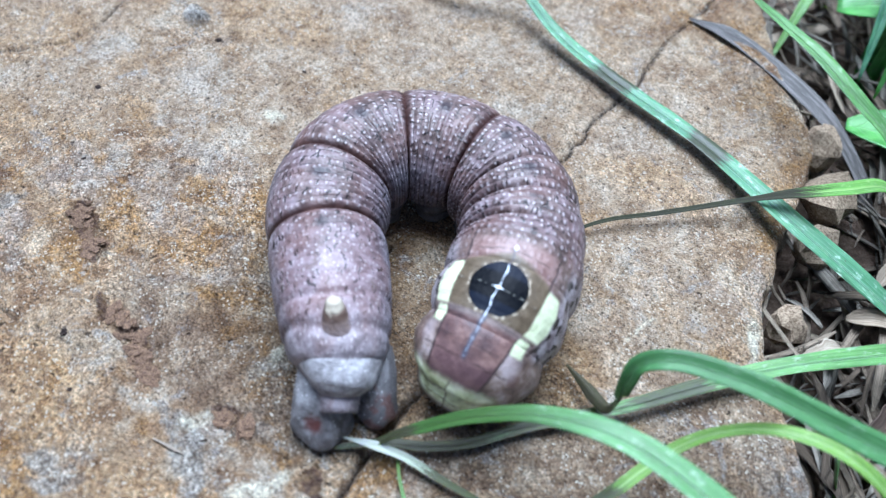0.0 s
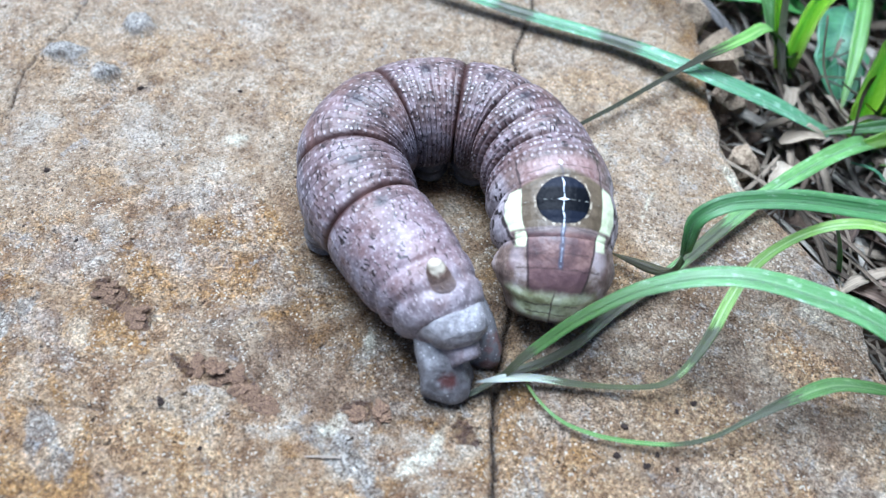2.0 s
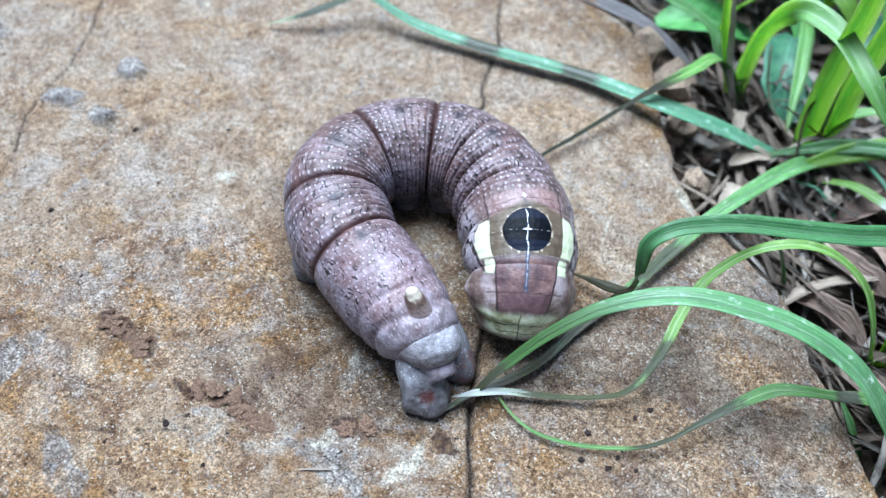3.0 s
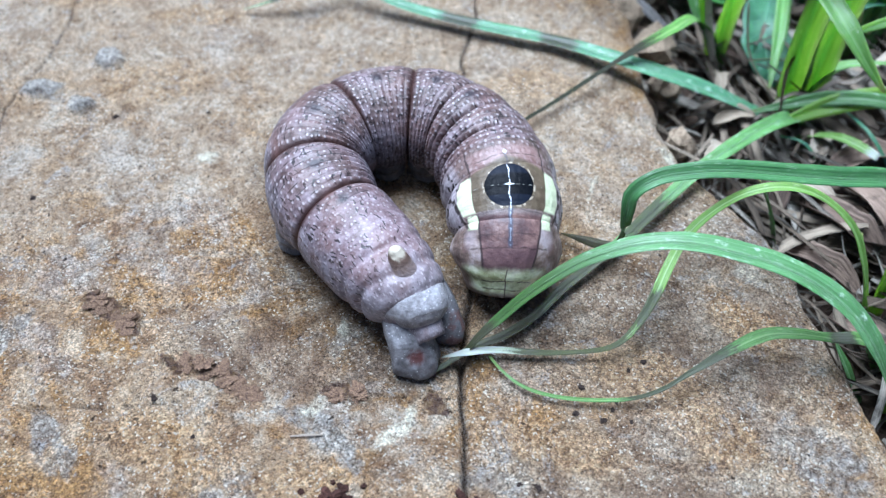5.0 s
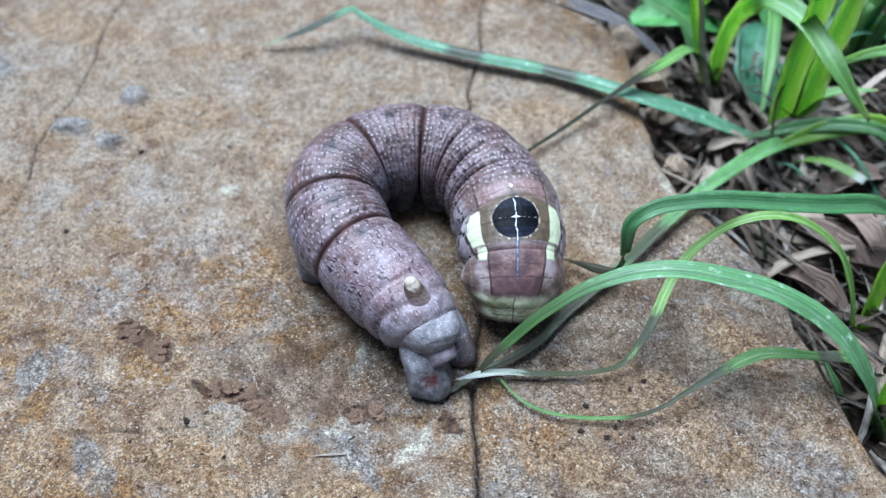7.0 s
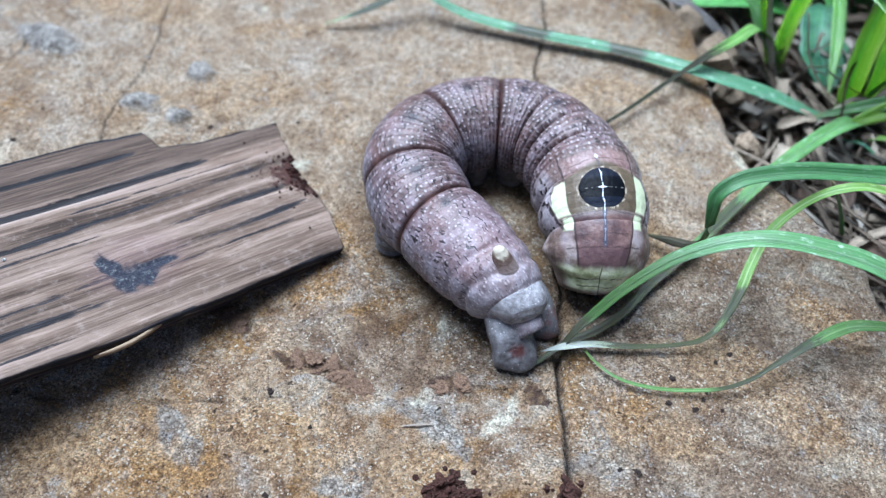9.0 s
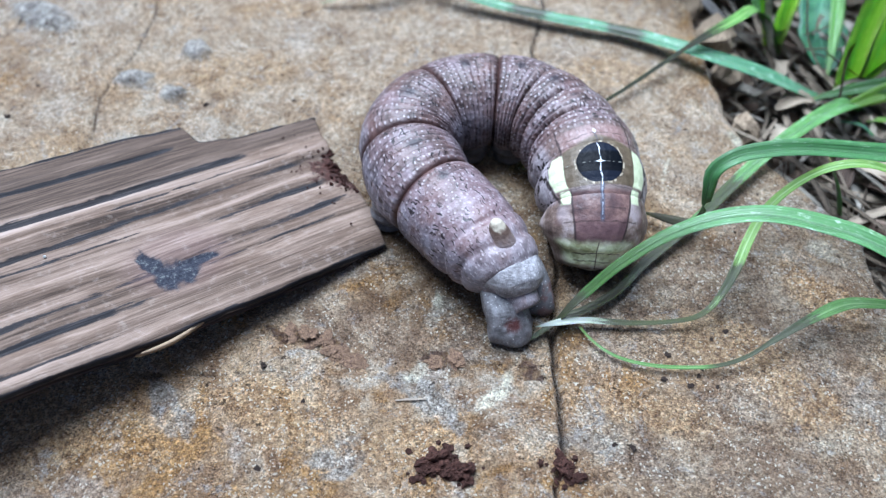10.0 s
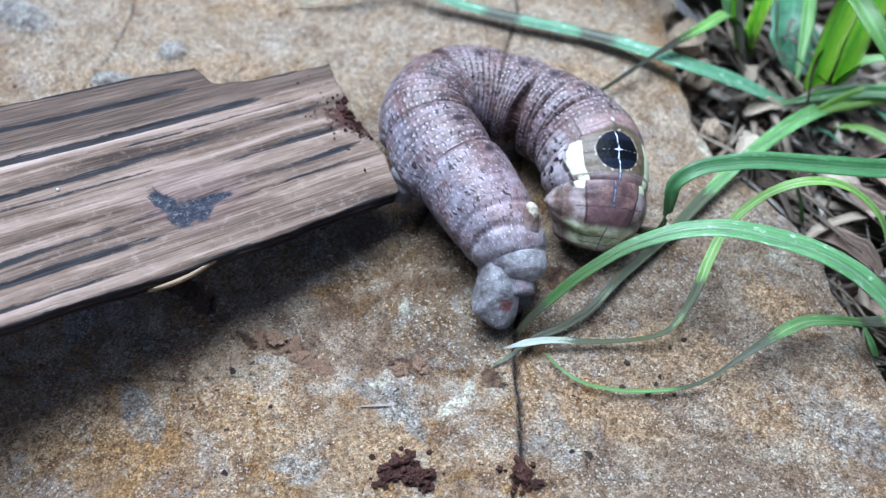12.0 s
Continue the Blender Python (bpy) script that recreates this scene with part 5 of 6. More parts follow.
blade("thin withered grass blade with a green base", [(17.9, 27.6, 1.0), (20.6, 31.1, 1.2), (25.0, 34.9, 1.6), (31.3, 40.3, 2.6), (35.2, 43.2, 3.5), (37.8, 44.5, 4.5), (41.1, 46.9, 5.0), (44.9, 51.9, 3.0), (49.0, 55.2, -2.0), (51.9, 56.0, -8.0)],
      [(0, 0.4), (0.2, 0.65), (0.42, 0.8), (0.5, 1.6), (0.8, 2.2), (1, 1.6)], grass_material("grass_half_withered", (0.07, 0.19, 0.03), (0.16, 0.32, 0.06), (0.35, 0.48, 0.2), (0.012, 0.010, 0.004), 0.57, waxy=0.85, tip_to=0.50), of=TUFT_BACK)
blade("dark green arching grass blade bent down at its brown tip", [(25.1, 12.3, 1.2), (27.6, 10.8, 2.2), (29.7, 9.4, 3.2), (30.8, 8.7, 4.2), (31.3, 8.6, 6.5), (31.3, 9.2, 9.0), (31.6, 10.1, 11.0), (33.2, 10.8, 12.5), (35.9, 11.7, 13.0),
      (41.6, 12.7, 13.0), (48.2, 13.5, 12.0), (55.5, 15.2, 10.0), (65.0, 19.6, 5.0), (76.8, 28.0, -9.0)], [(0, 0.2), (0.06, 1.3), (0.13, 1.1), (0.2, 1.8), (0.4, 2.35), (0.7, 2.9), (1, 2.6)],
      grass_material("grass_dark", (0.036, 0.115, 0.034), (0.075, 0.19, 0.062), (0.22, 0.38, 0.20), (0.09, 0.07, 0.03), 0.17, 0.25), fold=0.45, tilt=16, stains=((0.07, 0.05),))
FLAT_BLADE = blade("flat dull green grass blade lying on the slab", [(9.9, -8.0, 0.6), (11.7, -7.0, 0.9), (14.7, -4.6, 1.1), (18.1, -2.9, 1.3), (21.5, -0.3, 1.4), (24.8, 3.7, 1.5), (28.2, 7.2, 1.5), (32.4, 11.6, 1.5), (36.9, 16.9, 1.6), (41.6, 22.0, 2.0),
      (46.5, 26.7, 2.0), (52.6, 32.7, 0.5), (58.6, 38.7, -3.0), (62.9, 43.3, -9.0)], [(0, 0.3), (0.1, 1.0), (0.3, 1.2), (0.6, 1.9), (0.9, 2.8), (1, 2.2)], FADED, of=TUFT_BROAD, stains=((0.12, 0.08), (0.3, 0.06), (0.45, 0.05)))
blade("long bright green grass blade arching over the slab to the head", [(14.0, -5.6, 1.4), (15.7, -4.1, 3), (17.8, -2.6, 4.5), (20.9, -0.8, 7.0), (25.4, 1.0, 10.0), (29.2, 1.6, 12.0), (32.5, 1.9, 13.0), (36.4, 1.8, 13.5), (41.1, 1.4, 13.0), (45.9, 0.7, 12.0),
      (50.2, -0.5, 10.5), (54.2, -2.2, 8.0), (57.8, -4.4, 4.0), (61.1, -5.6, -2.0), (64.0, -5.1, -9.0)], [(0, 0.5), (0.08, 1.2), (0.22, 1.6), (0.36, 2.4), (0.7, 3.1), (1, 2.4)], grass_material("grass_arched", (0.07, 0.18, 0.055), (0.14, 0.29, 0.12), (0.50, 0.63, 0.50), (0.045, 0.11, 0.022), 0.34, 0.75, waxy=0.35, tip_to=0.18), fold=0.25, stains=((0.03, 0.04),), of=TUFT_EDGE)
TIP_BLADE = blade("narrow arching grass blade ending in a dry white tip", [(11.8, -6.7, 2.6), (14.7, -5.5, 2.0), (17.8, -4.8, 1.6), (22.7, -4.6, 1.2), (27.6, -4.2, 1.4), (30.5, -3.7, 2.2), (32.6, -1.9, 3.2), (34.6, 1.3, 4.2), (36.1, 4.5, 5.2), (37.6, 7.2, 6.5),
      (39.4, 9.1, 8.0), (42.0, 10.5, 10.0), (44.6, 10.8, 12.0), (47.9, 11.2, 12.5), (51.4, 11.5, 11.5), (54.9, 11.6, 9.0), (57.9, 10.9, 6.0), (60.1, 9.6, 2.0), (62.0, 8.8, -3.0), (63.8, 9.0, -9.0)],
      [(0, 0.1), (0.04, 0.9), (0.12, 0.8), (0.2, 0.55), (0.27, 0.7), (0.36, 1.3), (0.5, 1.1), (0.7, 1.5), (1, 1.8)], WHITETIP, of=TUFT_ARCH, stains=((0.16, 0.05), (0.24, 0.04), (0.33, 0.03)))
LOW_BLADE = blade("thin grass blade curving low across the slab", [(16.9, -5.3, 1.2), (18.1, -6.7, 0.9), (20.2, -8.5, 0.9), (22.9, -9.5, 0.9), (26.7, -9.9, 0.9), (31.5, -9.6, 1.0), (35.0, -8.7, 1.8), (38.2, -6.9, 2.8), (42.2, -4.5, 3.5), (46.4, -2.4, 3.8), (49.7, -2.2, 4.0),
      (53.7, -1.8, 3.0), (57.8, -1.4, 2.0), (63.6, 2.2, -9.0)], [(0, 0.3), (0.2, 0.5), (0.38, 0.5), (0.44, 0.9), (0.55, 1.6), (0.68, 1.2), (0.75, 1.7), (1, 1.5)], grass_material("grass_stained", (0.055, 0.14, 0.03), (0.14, 0.27, 0.07), (0.3, 0.42, 0.2), (0.10, 0.17, 0.04), 0.05, 0.4), of=TUFT_ARCH, stains=((0.33, 0.05), (0.42, 0.075), (0.72, 0.02)))


# ---- plants and litter beside the slab ----
def leaf_mesh(name, points, width, material, curl=0.25, ragged=0.06):
    """A broad leaf along a line of points, cupped, with a rim that waves."""
    line, length = curve(points, 28)
    f = np.linspace(0, 1, 28)
    t = np.gradient(line[:, :3], axis=0)
    t /= np.linalg.norm(t, axis=1)[:, None]
    side = np.cross(t, (0.0, 0.0, 1.0))
    side /= np.linalg.norm(side, axis=1)[:, None] + 1e-9
    up = np.cross(side, t)
    w = width * np.sin(np.pi * np.clip(f * 0.94 + 0.04, 0, 1)) ** 0.7 * (1 + ragged * fbm(f * 12, f * 0, 1.5, 3, 71))
    a = np.linspace(-0.5, 0.5, 13)
    lift = curl * (np.abs(a) * 2) ** 1.5 * 0.5
    wave = 0.03 * fbm(f[:, None] * 3, a[None, :] * 3, 1.5, 2, 72)
    top = line[:, None, :3] + (a[None, :, None] * w[:, None, None]) * side[:, None] + ((lift[None] + wave) * w[:, None])[..., None] * up[:, None]
    ring = np.concatenate([top, (top - 0.2 * up[:, None])[:, ::-1]], 1)
    u = np.r_[a + 0.5, (a + 0.5)[::-1]]
    uv = np.stack([np.repeat(u[None], 28, 0), np.repeat((f * length)[:, None], 26, 1)], -1).reshape(-1, 2)
    faces = grid_faces(28, 26, wrap=True) + [tuple(range(26))[::-1], tuple(27 * 26 + j for j in range(26))]
    return mesh(name, ring.reshape(-1, 3), faces, material, {"along": np.repeat(f, 26), "stain": np.zeros(28 * 26)}, uv)


def leaf(label, points, width, material, name="broad_leaf", category="leaf", group="leaves beside the slab", **kw):
    return tagged(new(name, leaf_mesh(name, points, width, material, **kw)), label, category, group)


def tipped(points):
    """Root first in, tip first out."""
    return points[::-1]


BROAD = leaf_material("broad_leaf_green", (0.05, 0.17, 0.035), (0.10, 0.28, 0.07), (0.18, 0.38, 0.14))
TEAL = leaf_material("shaded_leaf_green", (0.03, 0.10, 0.055), (0.065, 0.17, 0.09), (0.12, 0.26, 0.16))
YELLOW = grass_material("grass_yellow_green", (0.115, 0.26, 0.022), (0.19, 0.36, 0.04), (0.29, 0.45, 0.11), (0.3, 0.3, 0.1), 0.02, 0.15, thin=0.5)
WIDE = [(0, 0.3), (0.15, 2.0), (0.4, 3.4), (0.8, 3.6), (1, 2.6)]

blade("slim upright light green grass blade", tipped([(51.1, 53.6, -10), (48.4, 54.6, -2.0), (45.0, 53.7, 8.0), (42.4, 50.5, 18.0), (40.2, 49.3, 26.0)]), [(0, 0.4), (0.3, 1.4), (1, 1.6)], YELLOW, of=TUFT_BACK, face=(0.15, -0.75, 0.65))
blade("dry tan grass stem standing among green blades", tipped([(51.9, 52.9, -10), (49.0, 53.6, -3), (47.3, 54.5, 3.0), (45.6, 54.2, 10.0), (43.7, 55.4, 16.0), (42.1, 55.4, 22.0)]), [(0, 0.4), (0.4, 0.9), (0.7, 1.3), (1, 0.9)], STRAW, name="dry_grass", face=(0.15, -0.75, 0.65))
blade("green grass blade leaning away over the slab edge", tipped([(51.4, 54.5, -10), (48.6, 54.4, -3), (46.4, 54.6, 1.0), (43.7, 56.4, 5.0), (38.0, 57.4, 8.0), (32.2, 59.9, 9.5), (26.5, 63.0, 9.5), (19.7, 68.4, 8.0)]), [(0, 0.6), (0.3, 2.2), (0.6, 2.6), (1, 2.0)], GREEN, of=TUFT_BACK)
blade("wide yellow-green grass blade arching over", tipped([(51.3, 55.5, -10), (50.9, 55.8, -1), (50.6, 53.8, 7.0), (51.6, 51.0, 12.5), (53.6, 49.0, 14.8), (56.9, 44.3, 15.2), (59.7, 37.7, 14.0), (62.6, 34.8, 11.0), (66.3, 33.6, 7.0)]), [(0, 0.5), (0.2, 2.8), (0.5, 3.4), (0.8, 3.2), (1, 2.2)], LIGHT, fold=0.3, of=TUFT_BACK, face=(0.15, -0.75, 0.65))
blade("broad upright bright green grass blade", tipped([(60.8, 46.6, -10), (59.0, 46.0, 2.0), (58.4, 45.0, 12.0), (57.8, 43.4, 22.0), (57.6, 43.5, 30.0)]), [(0, 1.5), (0.3, 4.2), (0.8, 5.0), (1, 3.6)], LIGHT, fold=0.3, of=TUFT_BROAD, face=(0.15, -0.75, 0.65))
blade("broad upright bright green grass blade", tipped([(63.6, 47.1, -10), (62.9, 46.6, 4.0), (62.8, 45.7, 12.0), (63.0, 45.2, 24.0)]), [(0, 1.5), (0.3, 4.0), (0.8, 4.6), (1, 3.4)], LIGHT, fold=0.3, of=TUFT_BROAD, face=(0.15, -0.75, 0.65))
blade("short light green grass blade beside a tuft", tipped([(62.0, 46.9, -10), (63.4, 46.9, -4.0), (66.4, 46.8, 0.0), (72.2, 45.6, 2.0)]), [(0, 0.5), (0.4, 2.2), (1, 2.2)], LIGHT, of=TUFT_BROAD)
blade("thin yellow-green arching grass blade", tipped([(48.0, 66.2, -9), (49.0, 65.2, 1.0), (52.0, 61.9, 7.5), (55.3, 61.3, 9.0), (58.5, 61.0, 8.0), (63.0, 62.2, 5.0)]), [(0, 0.2), (0.4, 1.1), (1, 1.3)], YELLOW)
blade("bright green grass blade sprouting by the slab edge", tipped([(63.4, -3.6, -10), (62.6, -3.6, -3), (62.2, -3.6, 3.0), (63.4, -1.4, 9.0)]), [(0, 0.5), (0.4, 2.4), (1, 2.2)], YELLOW, of=TUFT_EDGE, face=(0.15, -0.75, 0.65))
blade("bright green grass blade sprouting by the slab edge", tipped([(63.6, -4.7, -10), (63.8, -5.4, -4.0), (65.2, -5.6, 0.0), (70.5, -4.9, 2.0)]), [(0, 0.5), (0.4, 2.2), (1, 2.0)], YELLOW, of=TUFT_EDGE, face=(0.15, -0.75, 0.65))
blade("slim bright green grass blade by the slab edge", tipped([(65.4, 10.5, -10), (63.0, 10.8, -4.0), (60.8, 10.6, 1.0), (59.2, 11.5, 5.0)]), [(0, 0.4), (0.4, 1.1), (1, 1.3)], YELLOW, of=TUFT_ARCH)
blade("bright yellow-green grass blade by the slab edge", tipped([(65.9, 10.5, -10), (65.2, 11.0, -3.0), (64.9, 11.5, 3.0), (66.0, 13.4, 10.0)]), [(0, 0.6), (0.4, 2.6), (1, 2.2)], YELLOW, of=TUFT_ARCH, face=(0.15, -0.75, 0.65))
blade("shaded grass blade at the foot of the slab", tipped([(61.4, -2.5, -10), (58.6, -1.2, -5.0), (56.0, 0.6, -1.0)]), [(0, 0.4), (0.4, 1.4), (1, 1.6)], GREEN, of=TUFT_EDGE)
blade("shaded slim grass blade at the foot of the slab", [(48.3, 18.3, 6.0), (51.4, 18.6, 0.0), (54.9, 19.3, -10)], [(0, 1.0), (0.5, 1.4), (1, 1.2)], GREEN)
blade("torn green blade with a bleached end", [(68.3, 30.7, -2.0), (66.5, 32.2, -1.8), (63.5, 34.6, -2.2), (60.3, 38.4, -6.0)], [(0, 1.6), (0.25, 1.9), (1, 1.5)], WHITETIP)
blade("thin blue-green grass stem", [(66.1, 41.4, -3.0), (68.4, 34.8, -2.0), (72.1, 30.3, -6.0)], [(0, 0.5), (1, 0.8)], TEAL)
blade("thin blue-green grass stem", [(56.7, 36.1, -4.0), (60.0, 34.0, -3.6), (64.0, 30.0, -8.0)], [(0, 0.4), (1, 0.7)], TEAL)
leaf("broad dark green leaf in the shade", [(38.3, 66.1, -3.0), (46.3, 67.6, -2.6), (56.3, 68.6, -6.0)], 8.5, BROAD)
leaf("broad mid-green leaf with a smooth face", [(46.0, 76.8, 4.0), (53.0, 74.8, 4.0), (63.1, 76.8, -3.0)], 11, BROAD)
leaf("lobed dark blue-green leaf near the soil", [(60.1, 66.6, -3.0), (58.0, 58.9, -3.5), (58.9, 50.6, -8.0)], 7.5, TEAL, ragged=0.3)
leaf("small dark leaf near the soil", [(59.4, 77.6, 0.0), (64.6, 76.4, 0.5), (71.8, 79.3, -4.0)], 7, TEAL)
leaf("broad dark green leaf in the shade", [(66, 60, -2), (73, 64, 0), (84, 66, -5)], 9, TEAL)
leaf("broad mid-green leaf with a smooth face", [(30, 84, 0), (38, 86, 2), (50, 90, -4)], 10, BROAD)

# dead pieces
blade("long grey dead grass blade along the slab edge", [(14.0, 69.0, 0.2), (18.8, 68.7, 0.3), (23.5, 68.0, -0.2), (30.2, 65.2, -0.4), (36.6, 62.6, -1.6), (43.1, 60.5, -6.0), (46, 58, -9)], [(0, 0.4), (0.15, 2.6), (0.5, 3.2), (0.8, 2.4), (1, 1.6)], dry_material("grey_dead_grass", (0.10, 0.095, 0.09), (0.28, 0.265, 0.255), (0.56, 0.54, 0.53)), name="dead_grass", category="dead grass", group="litter beside the slab", fold=0.5)
blade("thin dead twig lying over the litter", [(52.5, 39.5, -7), (56.0, 41.5, -4.0), (59.4, 43.4, -2.6), (62.4, 43.6, -2.8), (65.2, 45.0, -1.4), (67.9, 44.9, -1.0), (74.4, 49.4, 2.0), (82, 54, 0)], [(0, 0.3), (0.3, 0.7), (0.6, 1.0), (1, 1.2)], STRAW, name="twig", category="twig", group="litter beside the slab", thick=0.5)
blade("thin wiry brown stem", [(53.0, 55.0, 4.0), (53.3, 49.3, 0.0), (55.9, 45.1, -3.0), (60.1, 44.8, -6.0)], [(0, 0.25), (1, 0.4)], DEAD, name="twig", category="twig", group="litter beside the slab", thick=0.3)
blade("thin wiry brown stem", [(56.5, 38.0, -6), (57.2, 40.5, -3.0), (57.4, 43.4, 0.5), (58.6, 46, 2.5)], [(0, 0.25), (1, 0.5)], DEAD, name="twig", category="twig", group="litter beside the slab", thick=0.3)
for place, turn, size in (((51.0, 39.3, -4.2), 20, 3.4), ((62.3, 35.6, -5.4), 70, 3.8), ((46.9, 31.2, -3.4), 60, 3.0), ((59.2, 26.5, -5.0), -30, 4.2), ((50.0, 47.4, -4.6), 80, 2.6)):
    c, s = math.cos(radians(turn)), math.sin(radians(turn))
    leaf("bleached scrap of dead leaf on the litter", [(place[0] - c * size, place[1] - s * size, place[2]), (place[0], place[1], place[2] + 0.8), (place[0] + c * size, place[1] + s * size, place[2] - 0.3)], size * 0.75,
         dry_material("bleached_leaf", (0.20, 0.155, 0.10), (0.38, 0.32, 0.24), (0.58, 0.53, 0.43)), name="dead_leaf", category="dead leaf", group="litter beside the slab", curl=0.6, ragged=0.5)
for place, turn, size in (((62.4, 20.4, -5.0), -50, 7.0), ((66.5, 23.5, -4.2), -65, 6.0), ((58.6, 14.6, -6.0), -40, 6.0), ((70, 16, -4.5), -30, 7), ((62, 3, -6.2), -60, 6), ((68, 33, -5), 20, 6), ((55.5, 27.5, -5.5), 75, 5)):
    c, s = math.cos(radians(turn)), math.sin(radians(turn))
    leaf("curled brown dead leaf among the litter", [(place[0] - c * size, place[1] - s * size, place[2] - 1), (place[0], place[1], place[2] + 1.0), (place[0] + c * size, place[1] + s * size, place[2] - 0.6)], size * 0.6,
         dry_material("brown_dead_leaf", (0.04, 0.027, 0.02), (0.12, 0.085, 0.062), (0.27, 0.20, 0.15)), name="dead_leaf", category="dead leaf", group="litter beside the slab", curl=0.9, ragged=0.3)


def build_litter(seed, count, widths, material, label):
    """Dead grass shreds matted over the soil, joined."""
    rng = np.random.default_rng(seed)
    verts, faces, uvs = [], [], []
    made = 0
    while made < count:
        x, y = rng.uniform(22, 125), rng.uniform(-40, 118)
        e = float(edge_at(np.array([y]))[0])
        if x < e + 1.5 or (x > 82 and rng.random() < 0.5):
            continue
        made += 1
        length, width = rng.uniform(5, 20), rng.choice(widths)
        a = rng.uniform(0, math.pi) if rng.random() < 0.5 else rng.normal(-1.0, 0.4)
        bend, steps = rng.normal(0, 0.5), 7
        z0 = rng.uniform(-8.5, -4.0)
        t = np.linspace(-0.5, 0.5, steps)
        ang = a + bend * t
        px, py = x + np.cumsum(np.cos(ang)) * length / steps - np.cos(a) * length / 2, y + np.cumsum(np.sin(ang)) * length / steps - np.sin(a) * length / 2
        keep = edge_at(py) + 0.5
        px = np.maximum(px, keep)
        pz = z0 + rng.normal(0, 1.2) * t * 2 + 1.6 * (0.25 - t**2) * rng.uniform(-0.5, 2.5)
        roll = rng.normal(0, 0.5)
        nx, ny = -np.sin(ang) * width / 2, np.cos(ang) * width / 2
        lift = math.sin(roll) * width / 2
        base = len(verts)
        for i in range(steps):
            k = 1.0 if 0 < i < steps - 1 else 0.4
            for sx, u in ((-1, 0.0), (0, 0.5), (1, 1.0)):
                verts.append((px[i] + sx * nx[i] * k, py[i] + sx * ny[i] * k, pz[i] + sx * lift * k + (0.0 if sx else -0.22 * width)))
                uvs.append((u, t[i] * length))
            verts.append((px[i], py[i], pz[i] - 0.22 * width - 0.25))
            uvs.append((0.5, t[i] * length))
        for i in range(steps - 1):
            r = base + 4 * i
            faces += [(r, r + 4, r + 5, r + 1), (r + 1, r + 5, r + 6, r + 2), (r + 2, r + 6, r + 7, r + 3), (r + 3, r + 7, r + 4, r)]
    me = mesh("leaf_litter", verts, faces, material, None, uvs)
    tagged(new("leaf_litter", me), label, "litter", kind="stuff")


build_litter(11, 1000, (0.25, 0.4, 0.6, 1.0, 1.6), DEAD, "matted brown dead grass shreds on the soil")
build_litter(12, 800, (0.2, 0.3, 0.45, 0.8, 1.2), GREY_DEAD, "fine bleached grey dead grass shreds on the soil")

# more grass behind, standing in tufts
rng = random.Random(21)
for cx, cy, count in ((72, 62, 7), (66, 74, 6), (80, 40, 6), (40, 80, 6), (56, 84, 6), (78, 10, 6), (90, 70, 6), (74, -12, 5), (30, 96, 5)):
    clump = tuft("tuft of slender green grass blades on the soil", cx, cy)
    for k in range(count):
        a, reach, tall = rng.uniform(0, 6.28), rng.uniform(6, 18), rng.uniform(10, 26)
        x0, y0 = cx + rng.uniform(-3, 3), cy + rng.uniform(-3, 3)
        dx, dy = math.cos(a) * reach, math.sin(a) * reach
        if dx < -4 and cx < 80:
            dx = -dx * 0.3
        pts = [(x0, y0, -11), (x0 + dx * 0.15, y0 + dy * 0.15, -11 + tall * 0.6), (x0 + dx * 0.45, y0 + dy * 0.45, -11 + tall), (x0 + dx, y0 + dy, -11 + tall * 0.95), (x0 + dx * 1.6, y0 + dy * 1.6, -11 + tall * 0.55)]
        blade("", pts[::-1], [(0, 0.3), (0.3, rng.uniform(1.4, 3.2)), (0.8, rng.uniform(1.8, 3.4)), (1, 1.6)], rng.choice([GREEN, LIGHT, LIGHT, BROAD, YELLOW, TEAL]), steps=26, of=clump, face=(0.1, -0.6, 0.8))

# ---- broken stone below the rim ----
rng = random.Random(3)
CHIP = crumb_material("broken_sandstone", (0.13, 0.09, 0.055), (0.50, 0.40, 0.28))
for x, y, z, size in ((40.2, 52.5, -3.2, 3.2), (41.4, 45.2, -3.6, 2.6), (42.6, 33.4, -4.2, 2.2), (36.6, 60.4, -3.2, 2.8)):
    tagged(new("stone_chunk", pebble("stone_chunk", CHIP, rng, size, 0.5)), "pale broken chunk of sandstone below the rim", "stone", "stone chunks below the rim").matrix_basis = pose(x * MM, y * MM, z * MM, rng.uniform(0, 60), rng.uniform(0, 60), rng.uniform(0, 360))

# ---- grit on the slab ----
rng = random.Random(8)
RED_SOIL = crumb_material("red_brown_soil", (0.028, 0.012, 0.009), (0.11, 0.05, 0.036))
GRIT = crumb_material("dark_grit", (0.02, 0.015, 0.014), (0.10, 0.07, 0.055))
RUSTY = crumb_material("rusty_flake", (0.085, 0.052, 0.042), (0.34, 0.22, 0.13))
CLUMPS = [pebble("soil_clump", RED_SOIL, rng, 1.0, 0.9, 4) for _ in range(3)]
GRAINS = [pebble("grain", GRIT, rng, 1.0, 1.0, 3) for _ in range(3)]
FLAKES = [pebble("flake", RUSTY, rng, 1.0, 1.0, 3) for _ in range(3)]


def rest_on_stone(x, y):
    return float(stone_height(np.array([x]), np.array([y]))[0])


def strew(name, shape, x, y, size, flat, label, category, group):
    z = rest_on_stone(x, y) + size * flat * 0.45
    return tagged(copy_piece(name, shape, pose(x * MM, y * MM, z * MM, 0, 0, rng.uniform(0, 360)), (size, size * rng.uniform(0.7, 1.0), size * flat)), label, category, group)


def copy_piece(name, me, m, size):
    ob = new(name, me)
    ob.matrix_basis = m @ Matrix.Diagonal((*size, 1))
    return ob


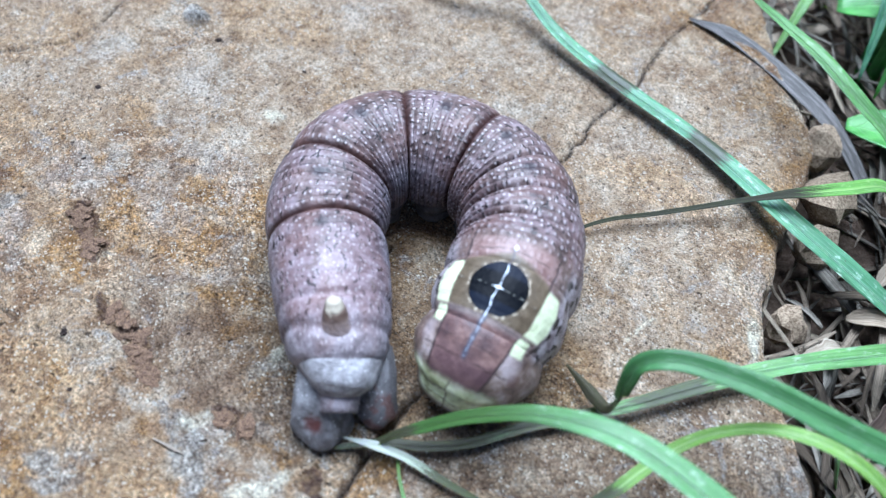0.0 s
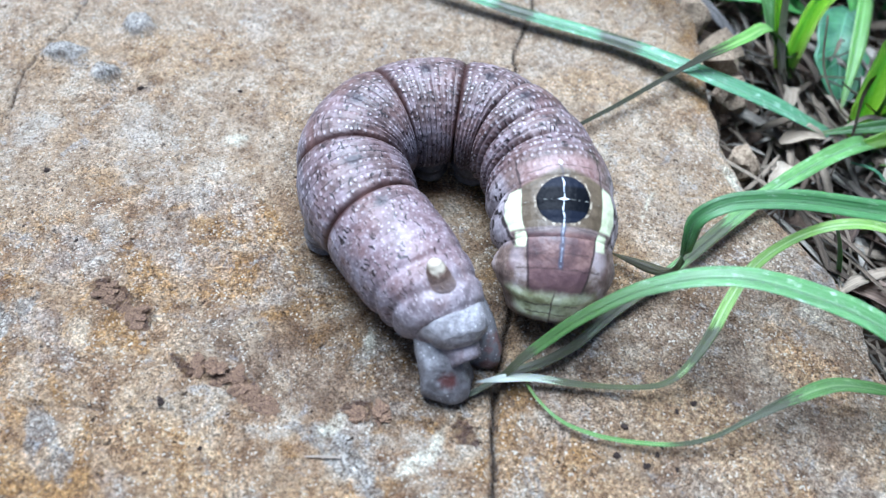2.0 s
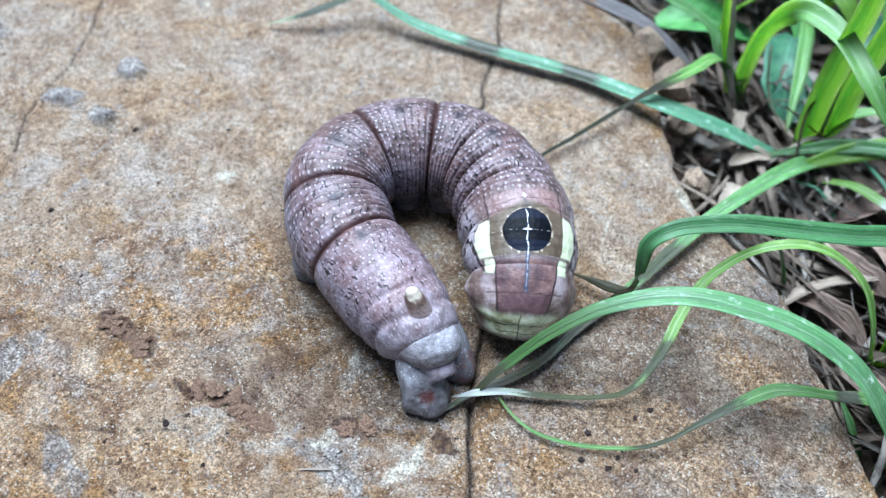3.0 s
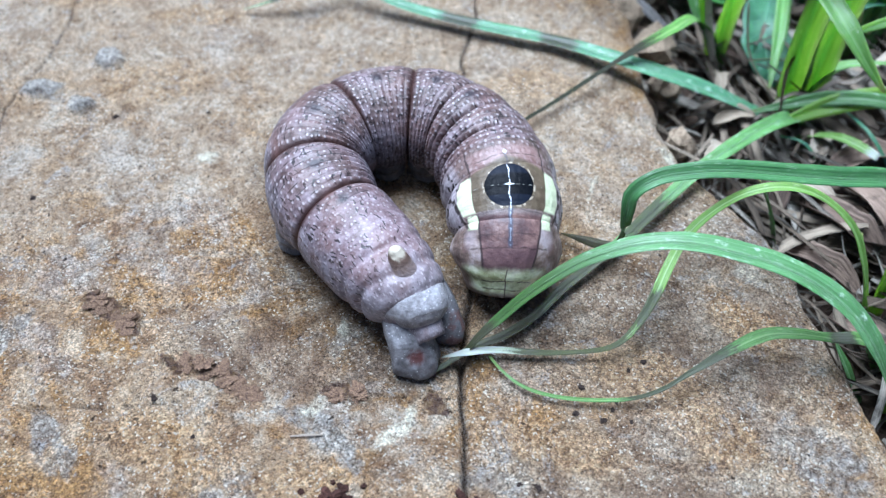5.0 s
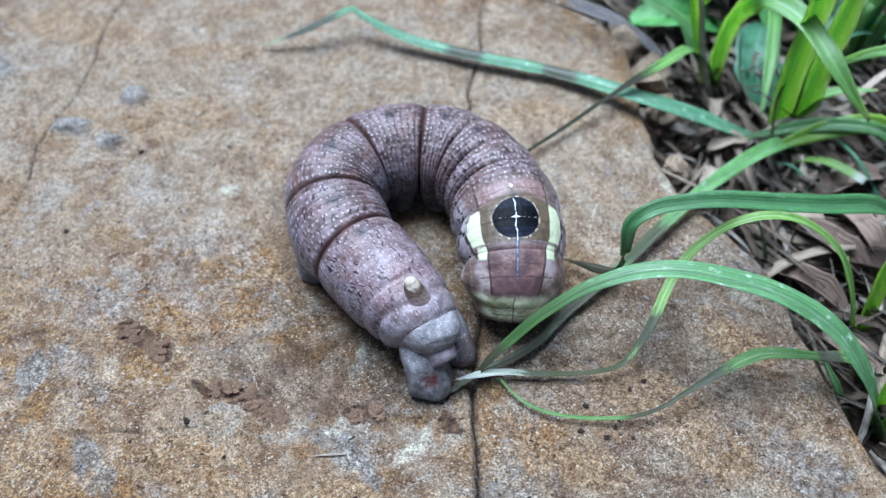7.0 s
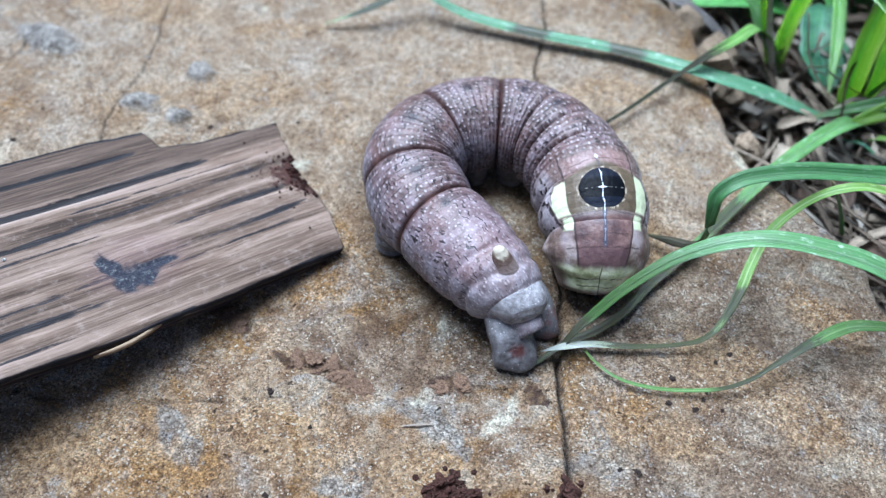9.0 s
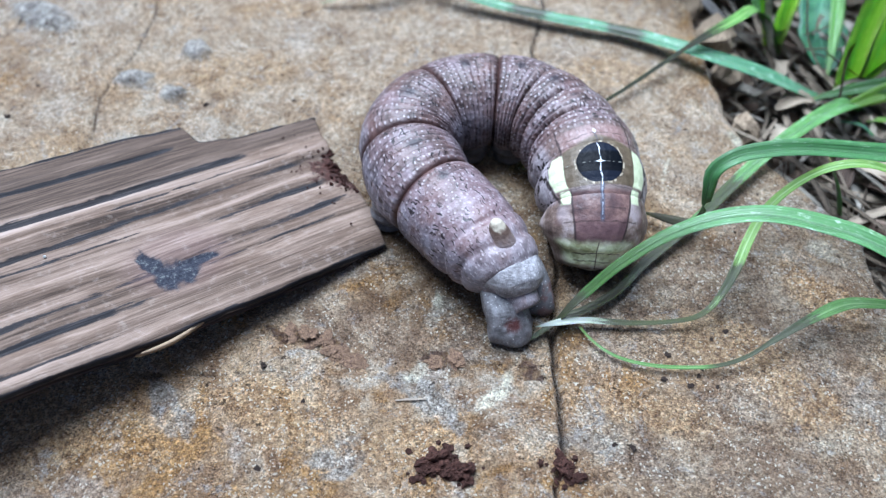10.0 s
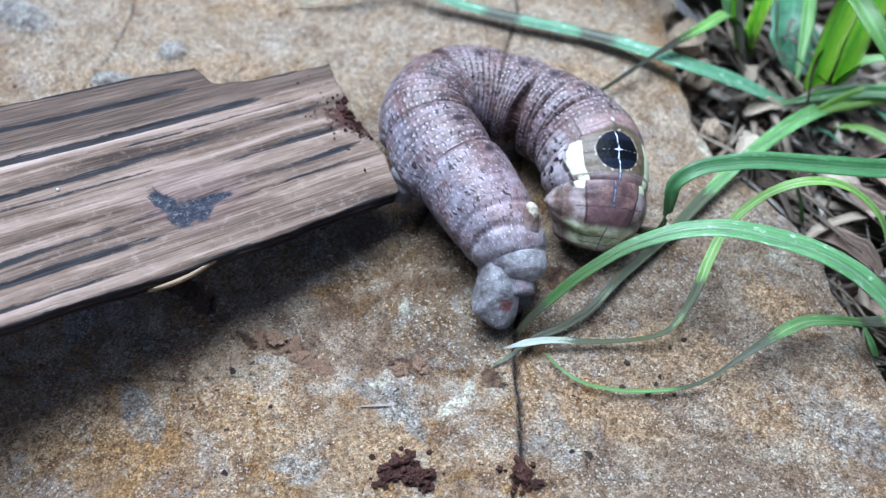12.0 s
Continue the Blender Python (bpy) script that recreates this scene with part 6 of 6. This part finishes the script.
for x, y, size in ((1.4, -22.6, 1.25), (2.9, -23.4, 0.9), (0.6, -23.6, 0.7), (4.2, -23.6, 1.1), (4.9, -24.4, 0.6), (2.4, -21.9, 0.6), (14.6, -21.4, 0.9), (15.2, -22.7, 0.75), (16.4, -23.4, 0.6), (14.4, -23.6, 0.7)):
    strew("soil_clump", rng.choice(CLUMPS), x, y, size, 0.8, "crumbly red-brown clump of soil on the stone", "soil clump", "soil clumps on the slab")
CRUMBS = [pebble("soil_crumb", RED_SOIL, rng, 1.0, 1.1, 2) for _ in range(4)]
for cx, cy, count, spread in ((2.4, -22.9, 42, 1.5), (15.2, -22.6, 22, 1.0)):
    for _ in range(count):
        strew("soil_crumb", rng.choice(CRUMBS), cx + rng.gauss(0, spread * 1.2), cy + rng.gauss(0, spread * 0.8), rng.uniform(0.12, 0.42), 0.8, "small crumb of red-brown soil on the stone", "soil crumb", "soil crumbs on the slab")
for x, y in ((32.1, -5.5), (33.8, -4.4), (26.9, -7.9), (29.1, -11.7), (26.2, -11.1), (30.1, -10.4), (22.2, -19.6), (32.0, -11.7), (20.3, -19.3), (30.6, -9.4), (-18.2, -12.2), (-16.6, -24.4), (-13.1, -16.4), (-8.9, -11.4), (-33.1, 5.2), (-58.2, 31.3),
             (-60.4, 25.0), (-21.7, 31.0), (-33.7, 29.0), (-40, 14.4)):
    strew("grit", rng.choice(GRAINS), x, y, rng.uniform(0.2, 0.38), 0.6, "tiny dark grain of grit on the stone", "grit", "grit on the slab")
for x, y, size in ((-23.6, -3.4, 1.3), (-8.0, -11.2, 1.0), (0.6, -10.8, 0.8), (2.6, -10.0, 0.7)):
    strew("rust_flake", rng.choice(FLAKES), x, y, size, 0.1, "thin rusty flake bedded in the stone", "stone flake", "flakes on the slab")
for cx, cy, half, wide, turn, count in ((-26.2, -1.5, 3.6, 0.9, -28, 20), (-11.6, -9.3, 4.6, 0.6, -24, 18), (1.6, -10.3, 1.8, 0.6, 10, 8)):
    for _ in range(count):
        u, v = rng.uniform(-half, half), rng.gauss(0, wide * 0.6)
        c, t = math.cos(radians(turn)), math.sin(radians(turn))
        strew("rust_flake", rng.choice(FLAKES), cx + u * c - v * t, cy + u * t + v * c, rng.uniform(0.35, 0.95), 0.28, "thin rusty flake bedded in the stone", "stone flake", "flakes on the slab")
blade("thin dry fibre lying on the stone", [(-3.2, -15.8, 0.5), (-1.6, -15.6, 0.6), (0.2, -15.4, 0.5)], [(0, 0.15), (0.5, 0.28), (1, 0.15)], dry_material("pale_fibre", (0.26, 0.20, 0.14), (0.42, 0.34, 0.26), (0.6, 0.52, 0.42)), thick=0.3, name="dry_fibre", category="plant fibre", group="litter beside the slab")


# ---- what moves ----
# seconds, the plank's tip in millimetres, its turn in degrees
PLANK_PATH = [(0.0, -125, 16, 14, 4.6, 11.8, 36), (6.6, -125, 16, 14, 4.6, 11.8, 36), (7.4, -68, 27, 9, 4.6, 11.8, 37), (7.7, -50, 27.5, 7, 4.6, 11.8, 38), (8.5, -21, 13, 3.2, 4.6, 11.8, 39.2), (9.3, -9.6, 6.9, 2.0, 4.58, 11.81, 39.5),
              (9.5, -8.82, 6.54, 2.00, 4.58, 11.81, 39.47), (10, -6.02, 5.09, 1.85, 4.12, 10.81, 38.89), (10.5, -4.68, 6.57, 3.06, 4.20, 11.52, 39.09), (11, -3.62, 7.80, 4.77, 4.75, 11.22, 38.65),
              (11.5, -2.52, 9.68, 6.68, 5.82, 10.98, 38.11), (11.8, -0.85, 9.5, 8.3, 4.5, 11.7, 37.9), (12, -0.73, 9.48, 8.44, 4.39, 11.78, 37.89)]


# blades nudged aside by the tail: the blade, its root, seconds and turn in degrees
NUDGED = [(FLAT_BLADE, (62.9, 43.3), ((0, 0), (11.5, 0), (12, 1.7))), (TIP_BLADE, (63.8, 9.0), ((0, 0), (11.5, 0.1), (12, 2.0))), (LOW_BLADE, (63.6, 2.2), ((0, 0), (9.5, 0), (10.5, 0.6), (11, 1.1), (11.5, 2.0), (12, 3.3)))]


def motions():
    for ob, (x, y), rows in NUDGED:
        root = Matrix.Translation((x * MM, y * MM, 0))
        walk(ob, [(t, ob.parent.matrix_basis.inverted() @ root @ Matrix.Rotation(radians(a), 4, "Z") @ root.inverted()) for t, a in rows])
    walk(PLANK, [(t, pose(x * MM, y * MM, z * MM, rx, ry, rz)) for t, x, y, z, rx, ry, rz in PLANK_PATH])
    spines = []
    for t, f in PUSH:
        spines.append((t, spine([tuple(lerp(p, q, f) for p, q in zip(a, b)) for a, b in zip(REST, PUSHED)])))
    total = spine(REST)[0][-1]
    for ob, s in CATERPILLAR:
        walk(ob, [(t, frame_matrix(sp, s / total * sp[0][-1])) for t, sp in spines])


motions()
